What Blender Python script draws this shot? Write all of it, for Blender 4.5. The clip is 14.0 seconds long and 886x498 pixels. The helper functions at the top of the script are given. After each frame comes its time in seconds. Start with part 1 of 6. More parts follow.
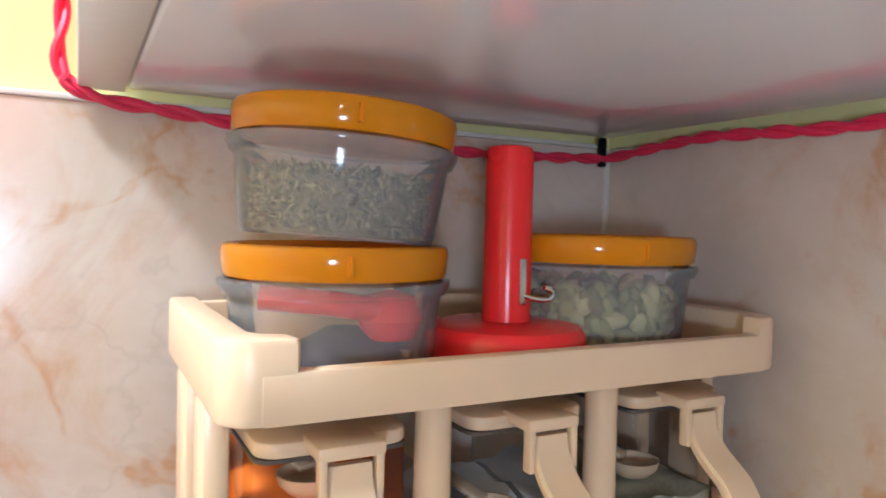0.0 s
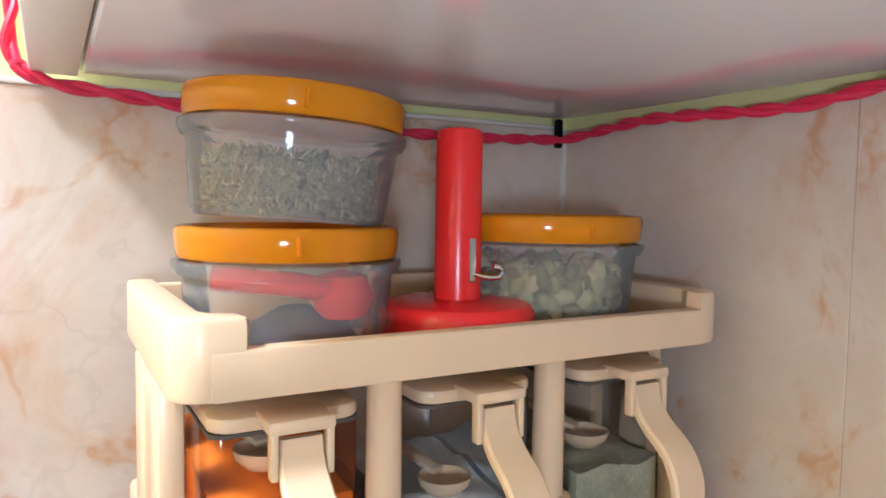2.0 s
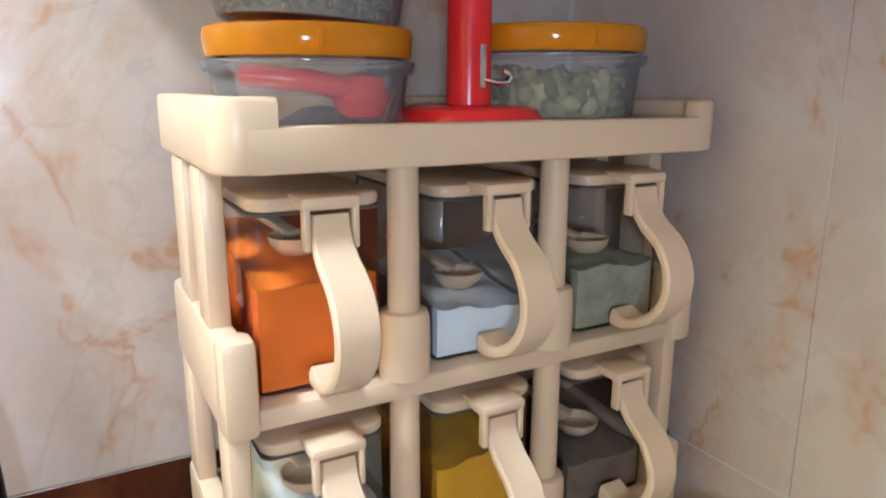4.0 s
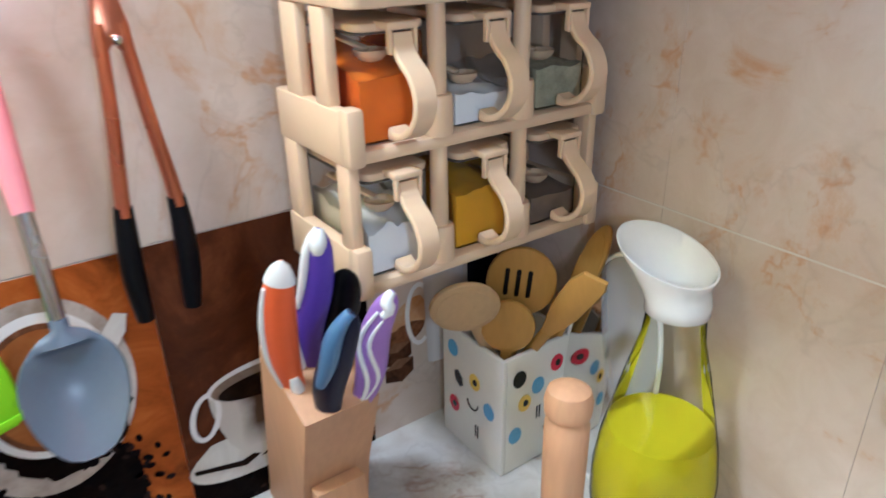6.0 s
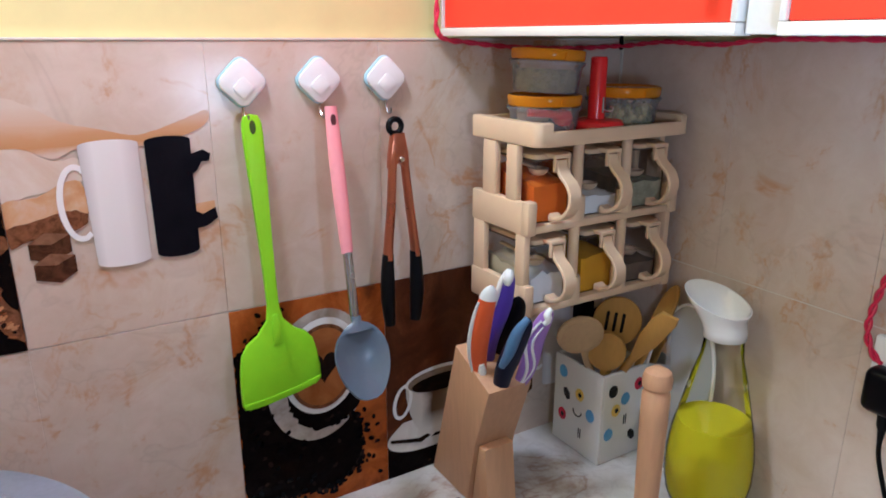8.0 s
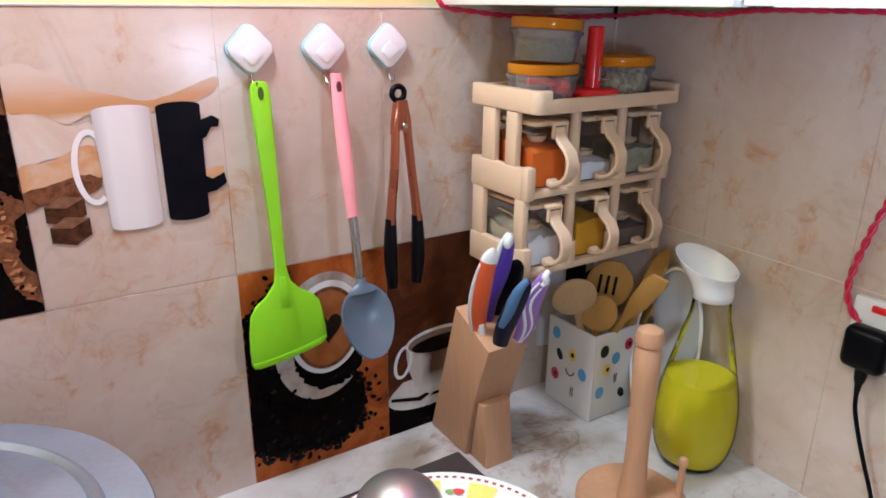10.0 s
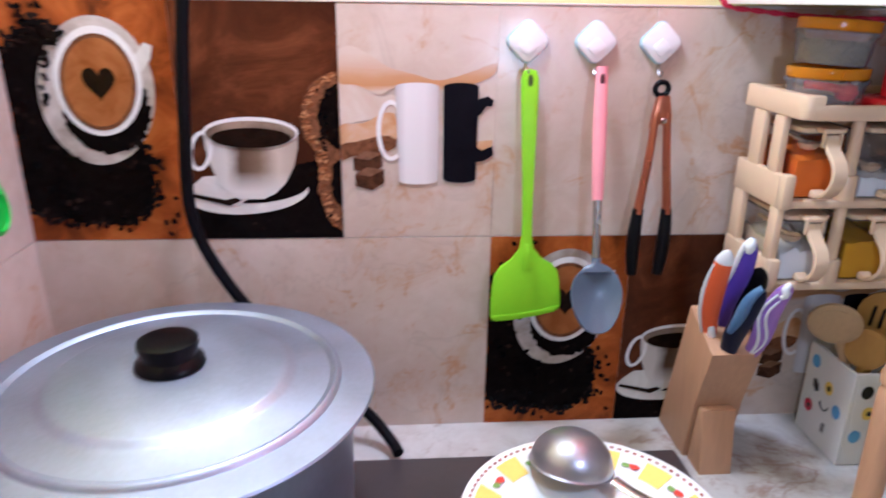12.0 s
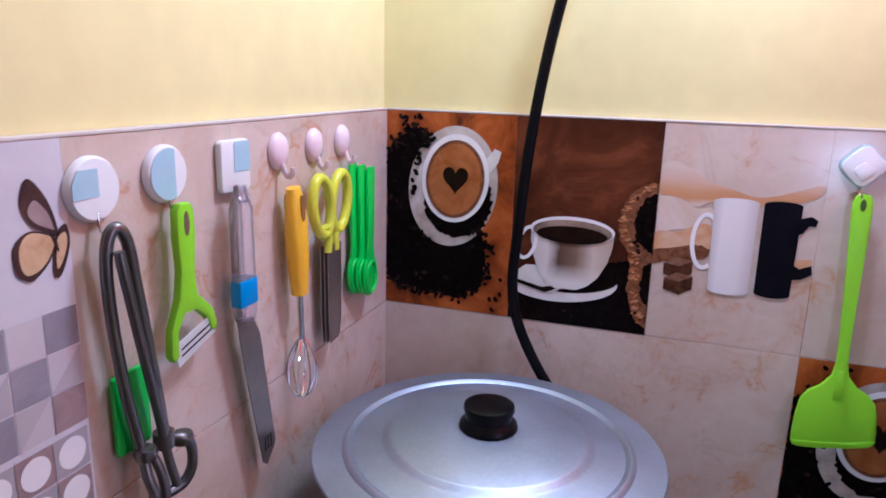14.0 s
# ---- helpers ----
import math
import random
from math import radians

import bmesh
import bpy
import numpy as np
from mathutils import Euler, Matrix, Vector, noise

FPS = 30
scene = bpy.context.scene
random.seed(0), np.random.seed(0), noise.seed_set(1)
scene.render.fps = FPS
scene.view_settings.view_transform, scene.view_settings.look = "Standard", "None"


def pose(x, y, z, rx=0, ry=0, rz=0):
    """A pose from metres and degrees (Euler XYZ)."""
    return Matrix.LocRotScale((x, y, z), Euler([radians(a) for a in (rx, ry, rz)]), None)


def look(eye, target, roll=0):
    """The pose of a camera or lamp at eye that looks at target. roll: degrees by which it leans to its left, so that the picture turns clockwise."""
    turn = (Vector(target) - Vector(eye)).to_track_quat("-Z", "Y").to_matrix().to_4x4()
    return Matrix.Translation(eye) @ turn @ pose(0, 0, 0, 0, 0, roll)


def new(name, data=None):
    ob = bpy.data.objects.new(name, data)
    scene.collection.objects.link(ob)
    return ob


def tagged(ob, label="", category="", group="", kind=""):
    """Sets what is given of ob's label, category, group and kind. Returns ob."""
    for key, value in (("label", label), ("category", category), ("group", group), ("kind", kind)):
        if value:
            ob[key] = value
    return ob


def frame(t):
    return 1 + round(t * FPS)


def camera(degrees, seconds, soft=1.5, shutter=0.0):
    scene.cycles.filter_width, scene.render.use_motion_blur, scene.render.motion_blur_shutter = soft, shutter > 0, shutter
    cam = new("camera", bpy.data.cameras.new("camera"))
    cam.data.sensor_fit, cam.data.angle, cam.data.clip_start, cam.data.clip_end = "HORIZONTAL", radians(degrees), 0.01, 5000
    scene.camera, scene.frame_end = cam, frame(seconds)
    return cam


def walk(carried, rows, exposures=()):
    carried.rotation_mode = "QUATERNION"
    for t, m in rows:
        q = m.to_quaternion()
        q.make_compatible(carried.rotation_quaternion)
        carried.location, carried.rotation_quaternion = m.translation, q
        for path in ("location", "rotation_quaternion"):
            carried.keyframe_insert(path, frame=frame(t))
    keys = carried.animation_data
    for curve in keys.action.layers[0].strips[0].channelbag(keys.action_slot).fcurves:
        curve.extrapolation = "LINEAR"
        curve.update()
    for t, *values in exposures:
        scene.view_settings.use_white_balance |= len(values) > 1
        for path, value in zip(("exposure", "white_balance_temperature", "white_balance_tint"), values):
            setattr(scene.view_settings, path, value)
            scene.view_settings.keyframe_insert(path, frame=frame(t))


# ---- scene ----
cam = camera(65.2, 14.0, 1.7, 0.4)
PATH = [
    (0, (0.897, -0.369, 1.401), (1.828, 1.4, 1.329), 1.4),
    (0.5, (0.91, -0.36, 1.398), (1.894, 1.38, 1.315), 0.6),
    (1, (0.905, -0.379, 1.403), (1.888, 1.36, 1.301), 0.5),
    (1.5, (0.904, -0.381, 1.399), (1.891, 1.356, 1.303), 0.7),
    (2, (0.903, -0.382, 1.401), (1.89, 1.352, 1.277), 0.9),
    (2.2, (0.903, -0.383, 1.398), (1.892, 1.351, 1.269), 0.7),
    (4.3, (0.879, -0.415, 1.363), (1.833, 1.268, 0.855), 0.1),
    (4.5, (0.87, -0.422, 1.359), (1.852, 1.235, 0.818), -0.1),
    (5, (0.857, -0.44, 1.346), (1.831, 1.164, 0.656), 0.2),
    (5.5, (0.805, -0.489, 1.361), (1.814, 1.056, 0.59), 1.0),
    (6, (0.718, -0.562, 1.385), (1.764, 0.915, 0.534), -1.0),
    (6.5, (0.595, -0.619, 1.418), (1.676, 0.874, 0.64), -0.1),
    (7, (0.504, -0.693, 1.43), (1.573, 0.842, 0.724), 0.0),
    (7.5, (0.462, -0.747, 1.452), (1.482, 0.894, 0.936), 0.5),
    (8, (0.431, -0.775, 1.458), (1.428, 0.857, 0.874), 0.1),
    (10.5, (0.389, -0.788, 1.459), (1.419, 0.791, 0.792), 0.6),
    (11, (0.383, -0.796, 1.454), (1.325, 0.839, 0.792), 0.3),
    (11.5, (0.413, -0.832, 1.462), (0.958, 0.982, 0.821), 0.3),
    (12, (0.47, -0.907, 1.458), (0.621, 0.97, 0.783), 0.9),
    (12.2, (0.484, -0.951, 1.45), (0.454, 0.944, 0.812), -0.6),
    (12.5, (0.483, -0.964, 1.485), (0.304, 0.945, 0.942), -0.7),
    (13, (0.437, -0.98, 1.504), (0.092, 0.934, 1.04), 0.8),
    (13.5, (0.416, -0.981, 1.508), (-0.09, 0.899, 1.048), 1.2),
    (14, (0.425, -0.99, 1.504), (-0.188, 0.852, 1.024), 1.6),
]
walk(cam, [(t, look(eye, target, roll)) for t, eye, target, roll in PATH],
     [(0, 0.71, 5200, 8), (1, 0.81, 5200, 7), (2.2, 0.92, 5200, 6), (4.5, 0.45, 4880, 5), (5.5, 0.36, 4950, 6), (6.5, 0.24, 5200, 10), (7, 0.04, 5350, 12), (7.5, -0.24, 5150, 13), (8.2, -0.32, 5120, 14), (10.5, -0.06, 5200, 15), (11.5, -0.05, 5120, 17), (12.5, 0.0, 4850, 22), (13, -0.36, 4760, 24), (13.5, -0.40, 4720, 25), (14, -0.58, 4680, 25)])

# ---- world and lights ----
W = 1.216          # inner width between the two side walls
TOP = 1.455        # upper edge of the tiling
ROW = 1.15         # joint between the two tile rows
CZ = 0.847         # counter top

world = bpy.data.worlds.new("world")
scene.world = world
world.use_nodes = True
world.node_tree.nodes["Background"].inputs[0].default_value = (0.9, 0.92, 1.0, 1)
world.node_tree.nodes["Background"].inputs[1].default_value = 0.05


def lamp(name, kind, energy, m, color=(1, 1, 1), size=0.1, size_y=None):
    d = bpy.data.lights.new(name, kind)
    d.energy, d.color = energy, color
    if kind == "AREA":
        d.size = size
        if size_y:
            d.shape, d.size_y = "RECTANGLE", size_y
    else:
        d.shadow_soft_size = size
    ob = new(name, d)
    ob.matrix_world = m
    return ob


lamp("ceiling_bulb_light", "POINT", 28, pose(0.45, -0.23, 2.06), (0.97, 0.98, 0.98), 0.07)
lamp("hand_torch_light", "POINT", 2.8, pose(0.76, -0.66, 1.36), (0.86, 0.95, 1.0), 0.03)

# ---- materials ----


def nodes_of(name):
    m = bpy.data.materials.new(name)
    m.use_nodes = True
    nt = m.node_tree
    return m, nt, nt.nodes["Principled BSDF"]


def position(nt):
    return nt.nodes.new("ShaderNodeNewGeometry").outputs["Position"]


def noise_tex(nt, vec, scale, detail=4, rough=0.55, distort=0.0):
    n = nt.nodes.new("ShaderNodeTexNoise")
    n.inputs["Scale"].default_value = scale
    n.inputs["Detail"].default_value = detail
    n.inputs["Roughness"].default_value = rough
    n.inputs["Distortion"].default_value = distort
    nt.links.new(vec, n.inputs["Vector"])
    return n.outputs["Fac"]


def ramp(nt, fac, stops):
    r = nt.nodes.new("ShaderNodeValToRGB")
    nt.links.new(fac, r.inputs["Fac"])
    while len(r.color_ramp.elements) < len(stops):
        r.color_ramp.elements.new(0.5)
    for e, (p, c) in zip(r.color_ramp.elements, stops):
        e.position = p
        e.color = (*c, 1) if len(c) == 3 else c
    return r.outputs["Color"]


def mix(nt, fac, a, b, blend="MIX"):
    n = nt.nodes.new("ShaderNodeMix")
    n.data_type, n.blend_type = "RGBA", blend
    for sock, v in ((n.inputs[0], fac), (n.inputs[6], a), (n.inputs[7], b)):
        if isinstance(v, (int, float)):
            sock.default_value = v
        elif isinstance(v, tuple):
            sock.default_value = (*v[:3], 1)
        else:
            nt.links.new(v, sock)
    return n.outputs[2]


def bumped(nt, p, height, strength, dist=0.001):
    b = nt.nodes.new("ShaderNodeBump")
    b.inputs["Strength"].default_value = strength
    b.inputs["Distance"].default_value = dist
    nt.links.new(height, b.inputs["Height"])
    nt.links.new(b.outputs["Normal"], p.inputs["Normal"])


def mat(name, c, rough=0.5, metal=0.0, var=0.1, scale=60, bump=0.1, trans=0.0, ior=1.45, coat=0.0, stretch=None, sss=0.0):
    """A surface of one base colour with uneven tone at two sizes and a fine relief."""
    m, nt, p = nodes_of(name)
    vec = position(nt)
    if stretch:
        mp = nt.nodes.new("ShaderNodeMapping")
        mp.inputs["Scale"].default_value = stretch
        nt.links.new(vec, mp.inputs["Vector"])
        vec = mp.outputs["Vector"]
    coarse = noise_tex(nt, vec, scale * 0.25, 3)
    fine = noise_tex(nt, vec, scale * 3, 5)
    dark = tuple(v * (1 - var) for v in c)
    light = tuple(min(1, v * (1 + var)) for v in c)
    col = ramp(nt, coarse, [(0.3, dark), (0.7, light)])
    col = mix(nt, 0.35, col, ramp(nt, fine, [(0.3, dark), (0.7, light)]))
    nt.links.new(col, p.inputs["Base Color"])
    rr = nt.nodes.new("ShaderNodeMapRange")
    rr.inputs["To Min"].default_value, rr.inputs["To Max"].default_value = rough * 0.8, min(1, rough * 1.25)
    nt.links.new(coarse, rr.inputs["Value"])
    nt.links.new(rr.outputs["Result"], p.inputs["Roughness"])
    p.inputs["Metallic"].default_value = metal
    p.inputs["Transmission Weight"].default_value = trans
    p.inputs["IOR"].default_value = ior
    p.inputs["Coat Weight"].default_value = coat
    if sss:
        p.inputs["Subsurface Weight"].default_value = sss
        p.inputs["Subsurface Radius"].default_value = (0.01, 0.006, 0.004)
        p.inputs["Subsurface Scale"].default_value = 0.5
    if bump:
        bumped(nt, p, fine, bump, 0.0004)
    return m


def clear(name, tint=(0.95, 0.95, 0.95), gloss=0.06, haze=0.0, haze_color=(0.9, 0.9, 0.9), ior=1.4):
    """Thin clear plastic or glass: see-through, with a Fresnel gloss and a little milkiness."""
    m, nt, p = nodes_of(name)
    out = nt.nodes["Material Output"]
    nt.nodes.remove(p)
    tr = nt.nodes.new("ShaderNodeBsdfTransparent")
    tr.inputs[0].default_value = (*tint, 1)
    gl = nt.nodes.new("ShaderNodeBsdfGlossy")
    gl.inputs["Roughness"].default_value = gloss
    fr = nt.nodes.new("ShaderNodeFresnel")
    fr.inputs["IOR"].default_value = ior
    base = tr.outputs[0]
    if haze:
        df = nt.nodes.new("ShaderNodeBsdfDiffuse")
        df.inputs[0].default_value = (*haze_color, 1)
        mh = nt.nodes.new("ShaderNodeMixShader")
        mh.inputs[0].default_value = haze
        nt.links.new(base, mh.inputs[1])
        nt.links.new(df.outputs[0], mh.inputs[2])
        base = mh.outputs[0]
    ms = nt.nodes.new("ShaderNodeMixShader")
    nt.links.new(fr.outputs[0], ms.inputs[0])
    nt.links.new(base, ms.inputs[1])
    nt.links.new(gl.outputs[0], ms.inputs[2])
    nt.links.new(ms.outputs[0], out.inputs["Surface"])
    return m


def marble_tile(name, base, warm, vein, rough=0.24):
    """Glazed cream tile with cloudy tone, rusty blotches and thin broken veins."""
    m, nt, p = nodes_of(name)
    vec = position(nt)
    cloud = noise_tex(nt, vec, 5, 4, 0.6, 0.4)
    col = ramp(nt, cloud, [(0.3, warm), (0.62, base)])
    fine = noise_tex(nt, vec, 26, 6, 0.65, 0.8)
    col = mix(nt, 0.35, col, ramp(nt, fine, [(0.35, warm), (0.65, base)]))
    def weight(colour, k):
        lum = nt.nodes.new("ShaderNodeRGBToBW")
        nt.links.new(colour, lum.inputs[0])
        mul = nt.nodes.new("ShaderNodeMath")
        mul.operation, mul.inputs[1].default_value = "MULTIPLY", k
        nt.links.new(lum.outputs[0], mul.inputs[0])
        return mul.outputs[0]

    # soft rusty clouds
    patch = noise_tex(nt, vec, 6.0, 5, 0.66, 1.6)
    cloud2 = mix(nt, 1.0, ramp(nt, patch, [(0.54, (0, 0, 0)), (0.72, (1, 1, 1))]), ramp(nt, noise_tex(nt, vec, 34, 5, 0.7), [(0.35, (0.1, 0.1, 0.1)), (0.65, (1, 1, 1))]), "MULTIPLY")
    col = mix(nt, weight(cloud2, 0.86), col, vein)
    # crackled veins gathered in those clouds
    crack = ramp(nt, noise_tex(nt, vec, 9, 4, 0.6, 0.5), [(0.468, (0, 0, 0)), (0.5, (1, 1, 1)), (0.532, (0, 0, 0))])
    gate = ramp(nt, patch, [(0.50, (0, 0, 0)), (0.60, (1, 1, 1))])
    col = mix(nt, weight(mix(nt, 1.0, crack, gate, "MULTIPLY"), 0.58), col, vein)
    # a few long faint grey veins
    long = ramp(nt, noise_tex(nt, vec, 3.2, 5, 0.6, 0.8), [(0.488, (0, 0, 0)), (0.5, (1, 1, 1)), (0.512, (0, 0, 0))])
    col = mix(nt, weight(long, 0.16), col, tuple(v * 0.55 for v in warm))
    nt.links.new(col, p.inputs["Base Color"])
    p.inputs["Roughness"].default_value = rough
    bumped(nt, p, noise_tex(nt, vec, 14, 3), 0.16, 0.003)
    return m


def low_gloss(m, level):
    m.node_tree.nodes["Principled BSDF"].inputs["Specular IOR Level"].default_value = level
    return m


def blotch(name, stops, scale=18, rough=0.25, detail=6, distort=1.0):
    """Printed picture ground: mottled tones."""
    m, nt, p = nodes_of(name)
    vec = position(nt)
    f = noise_tex(nt, vec, scale, detail, 0.65, distort)
    nt.links.new(ramp(nt, f, stops), p.inputs["Base Color"])
    p.inputs["Roughness"].default_value = rough
    p.inputs["Specular IOR Level"].default_value = 0.1
    return m


def islands(name, stops, rough=0.5, bump=0.0):
    """Colour that varies from loose piece to loose piece of one mesh."""
    m, nt, p = nodes_of(name)
    g = nt.nodes.new("ShaderNodeNewGeometry")
    nt.links.new(ramp(nt, g.outputs["Random Per Island"], stops), p.inputs["Base Color"])
    p.inputs["Roughness"].default_value = rough
    p.inputs["Specular IOR Level"].default_value = 0.08
    return m


M_TILE = marble_tile("glazed_tile", (0.67, 0.57, 0.495), (0.53, 0.405, 0.315), (0.50, 0.24, 0.085))
M_GROUT = mat("grout", (0.56, 0.50, 0.45), 0.8)
M_WHITE_GROUT = mat("white_grout", (0.62, 0.57, 0.51), 0.7)
M_YELLOW = mat("yellow_wall_paint", (0.76, 0.69, 0.325), 0.6, var=0.09, scale=9, bump=0.25)
M_PLASTER = mat("white_wall_paint", (0.74, 0.74, 0.75), 0.7, var=0.08, scale=14)
M_COUNTER = marble_tile("counter_marble", (0.68, 0.66, 0.64), (0.48, 0.43, 0.39), (0.30, 0.17, 0.11), 0.14)
M_FLOOR = mat("dark_unseen_floor", (0.20, 0.18, 0.17), 0.4)
M_BEIGE = mat("beige_plastic", (0.72, 0.525, 0.35), 0.30, var=0.04, scale=30, bump=0.04, sss=0.1)
M_ORANGE_LID = clear("orange_translucent_plastic", (1.0, 0.48, 0.01), 0.10, 0.54, (1.0, 0.365, 0.001))
M_MILKY = clear("milky_plastic", (0.99, 0.98, 0.99), 0.09, 0.15, (1.0, 0.97, 0.98), 1.3)
M_SMOKE = clear("smoky_clear_plastic", (0.99, 0.985, 0.98), 0.06, 0.010, (0.95, 0.88, 0.84), 1.26)
M_SEAL = mat("dark_seal", (0.10, 0.075, 0.06), 0.4)
M_GLASS = clear("bottle_glass", (0.965, 0.975, 0.955), 0.02, ior=1.13)
M_RED = mat("red_plastic", (0.78, 0.02, 0.02), 0.25, var=0.06, bump=0.03)
M_RED_DOOR = mat("red_laminate", (0.90, 0.045, 0.015), 0.35, var=0.06, scale=12, bump=0.05)
M_SILVER = mat("silver_laminate", (0.94, 0.92, 1.0), 0.08, metal=0.16, var=0.04, scale=10, bump=0.005, ior=1.75)
M_ALU = mat("white_aluminium", (0.80, 0.79, 0.76), 0.3, metal=0.2, var=0.05)
M_WIRE = mat("red_wire_sleeve", (0.62, 0.02, 0.07), 0.35, var=0.12, bump=0.1)
M_BLACK = low_gloss(mat("black_plastic", (0.004, 0.004, 0.005), 0.3, var=0.2), 0.16)
M_RUBBER = low_gloss(mat("black_rubber", (0.004, 0.0035, 0.005), 0.45, var=0.2), 0.12)
M_LIME = low_gloss(mat("lime_silicone", (0.29, 0.69, 0.0015), 0.42, var=0.05, bump=0.05), 0.25)
M_GREEN = mat("green_plastic", (0.05, 0.62, 0.06), 0.3, var=0.06)
M_YGREEN = mat("yellow_green_plastic", (0.68, 0.72, 0.03), 0.3, var=0.06)
M_YELLOW_PL = mat("yellow_plastic", (1.0, 0.56, 0.004), 0.35, var=0.06)
M_PINK = mat("pink_silicone", (0.86, 0.34, 0.38), 0.45, var=0.05)
M_PEARL = mat("pearly_pink_plastic", (0.80, 0.65, 0.69), 0.16, var=0.05)
M_GREY = mat("grey_silicone", (0.095, 0.125, 0.17), 0.32, var=0.08)
M_STEEL = mat("steel", (0.55, 0.55, 0.56), 0.25, metal=1.0, var=0.1, scale=90)
M_DARK_STEEL = mat("dull_steel", (0.18, 0.175, 0.18), 0.34, metal=0.9, var=0.2, scale=60)
M_BLADE = mat("worn_blade", (0.30, 0.27, 0.25), 0.35, metal=0.8, var=0.2, scale=60)
M_COPPER = mat("copper_coat", (0.50, 0.17, 0.09), 0.28, metal=0.85, var=0.12)
M_CHROME = mat("chrome", (0.75, 0.75, 0.76), 0.08, metal=1.0, var=0.03)
M_ALUPOT = mat("brushed_aluminium", (0.39, 0.44, 0.57), 0.47, metal=0.92, var=0.13, scale=60, bump=0.12)
M_WOOD = mat("pale_beech_wood", (0.56, 0.315, 0.175), 0.5, var=0.16, scale=60, stretch=(1, 1, 0.12), bump=0.15)
M_BAMBOO = mat("bamboo_wood", (0.44, 0.235, 0.05), 0.5, var=0.15, scale=70, stretch=(1, 1, 0.15), bump=0.15)
M_BAMBOO2 = mat("pale_spoon_wood", (0.52, 0.35, 0.18), 0.5, var=0.12, scale=70, stretch=(1, 1, 0.15), bump=0.15)
M_CERAMIC = mat("white_ceramic", (0.82, 0.81, 0.80), 0.15, var=0.03, bump=0.02, coat=0.3)
M_WHITE = mat("white_plastic", (0.82, 0.83, 0.84), 0.3, var=0.03, bump=0.03)
M_PALEBLUE = mat("pale_blue_plastic", (0.42, 0.62, 0.72), 0.3, var=0.05)
M_BLUEBAND = mat("blue_label", (0.02, 0.30, 0.75), 0.4, var=0.05)
M_OIL = low_gloss(mat("golden_cooking_oil", (1.0, 0.90, 0.006), 0.02, var=0.01, bump=0, trans=0.44, ior=1.36), 0.4)
P_ROPE = islands("print_knitted_edge", [(0.0, (0.15, 0.045, 0.014)), (0.5, (0.36, 0.135, 0.048)), (1.0, (0.54, 0.27, 0.12))], 0.3)
P_PALEDRAPE = blotch("print_pale_drape", [(0.3, (0.62, 0.46, 0.35)), (0.7, (0.72, 0.63, 0.56))], 12)
M_ORANGE = mat("orange_rubber", (0.80, 0.13, 0.03), 0.4, var=0.06)
M_PURPLE = mat("purple_rubber", (0.10, 0.05, 0.42), 0.4, var=0.08)
M_LILAC = mat("lilac_rubber", (0.33, 0.17, 0.52), 0.4, var=0.08)
M_NAVY = low_gloss(mat("navy_rubber", (0.008, 0.010, 0.03), 0.4, var=0.1), 0.25)
M_SLATE = mat("slate_blue_rubber", (0.09, 0.18, 0.34), 0.4, var=0.1)
M_STOVE = mat("dark_enamel", (0.075, 0.062, 0.062), 0.35, var=0.15, scale=30)
M_SALT = mat("white_salt", (0.95, 0.95, 0.97), 0.8, var=0.05, scale=200, bump=0.4)
M_CHILI = mat("orange_spice_powder", (0.95, 0.21, 0.0005), 0.85, var=0.12, scale=90, bump=0.4)
M_TURMERIC = mat("yellow_turmeric_powder", (0.78, 0.40, 0.001), 0.85, var=0.1, scale=90, bump=0.4)
M_HERB = mat("dry_green_herb", (0.42, 0.40, 0.28), 0.9, var=0.45, scale=220, bump=0.8)
M_PEPPER = mat("ground_black_pepper", (0.20, 0.14, 0.10), 0.9, var=0.4, scale=260, bump=0.8)
M_SEED = islands("cumin_seeds", [(0.0, (0.05, 0.042, 0.018)), (0.5, (0.16, 0.135, 0.06)), (1.0, (0.36, 0.31, 0.16))], 0.6)
M_POD = islands("cardamom_pods", [(0.0, (0.12, 0.11, 0.03)), (0.5, (0.27, 0.26, 0.08)), (1.0, (0.48, 0.43, 0.20))], 0.55)
# prints on the decorated tiles
P_BROWN = blotch("print_rust_ground", [(0.3, (0.11, 0.027, 0.007)), (0.5, (0.36, 0.088, 0.014)), (0.72, (0.55, 0.17, 0.032))], 14)
P_UMBER = blotch("print_umber_ground", [(0.3, (0.032, 0.010, 0.005)), (0.55, (0.095, 0.028, 0.011)), (0.75, (0.20, 0.065, 0.024))], 9)
P_DARK = blotch("print_dark", [(0.3, (0.003, 0.002, 0.002)), (0.7, (0.009, 0.006, 0.005))], 60)
P_DARK = low_gloss(P_DARK, 0.02)
P_BEAN = islands("print_beans", [(0.0, (0.002, 0.002, 0.002)), (0.7, (0.006, 0.004, 0.004)), (1.0, (0.028, 0.015, 0.011))], 0.25)
P_CHINA = blotch("print_china", [(0.3, (0.62, 0.58, 0.54)), (0.65, (0.82, 0.80, 0.77))], 12)
P_CHINA_SHADE = blotch("print_china_shade", [(0.3, (0.07, 0.04, 0.028)), (0.6, (0.36, 0.27, 0.20))], 16, distort=0.3)


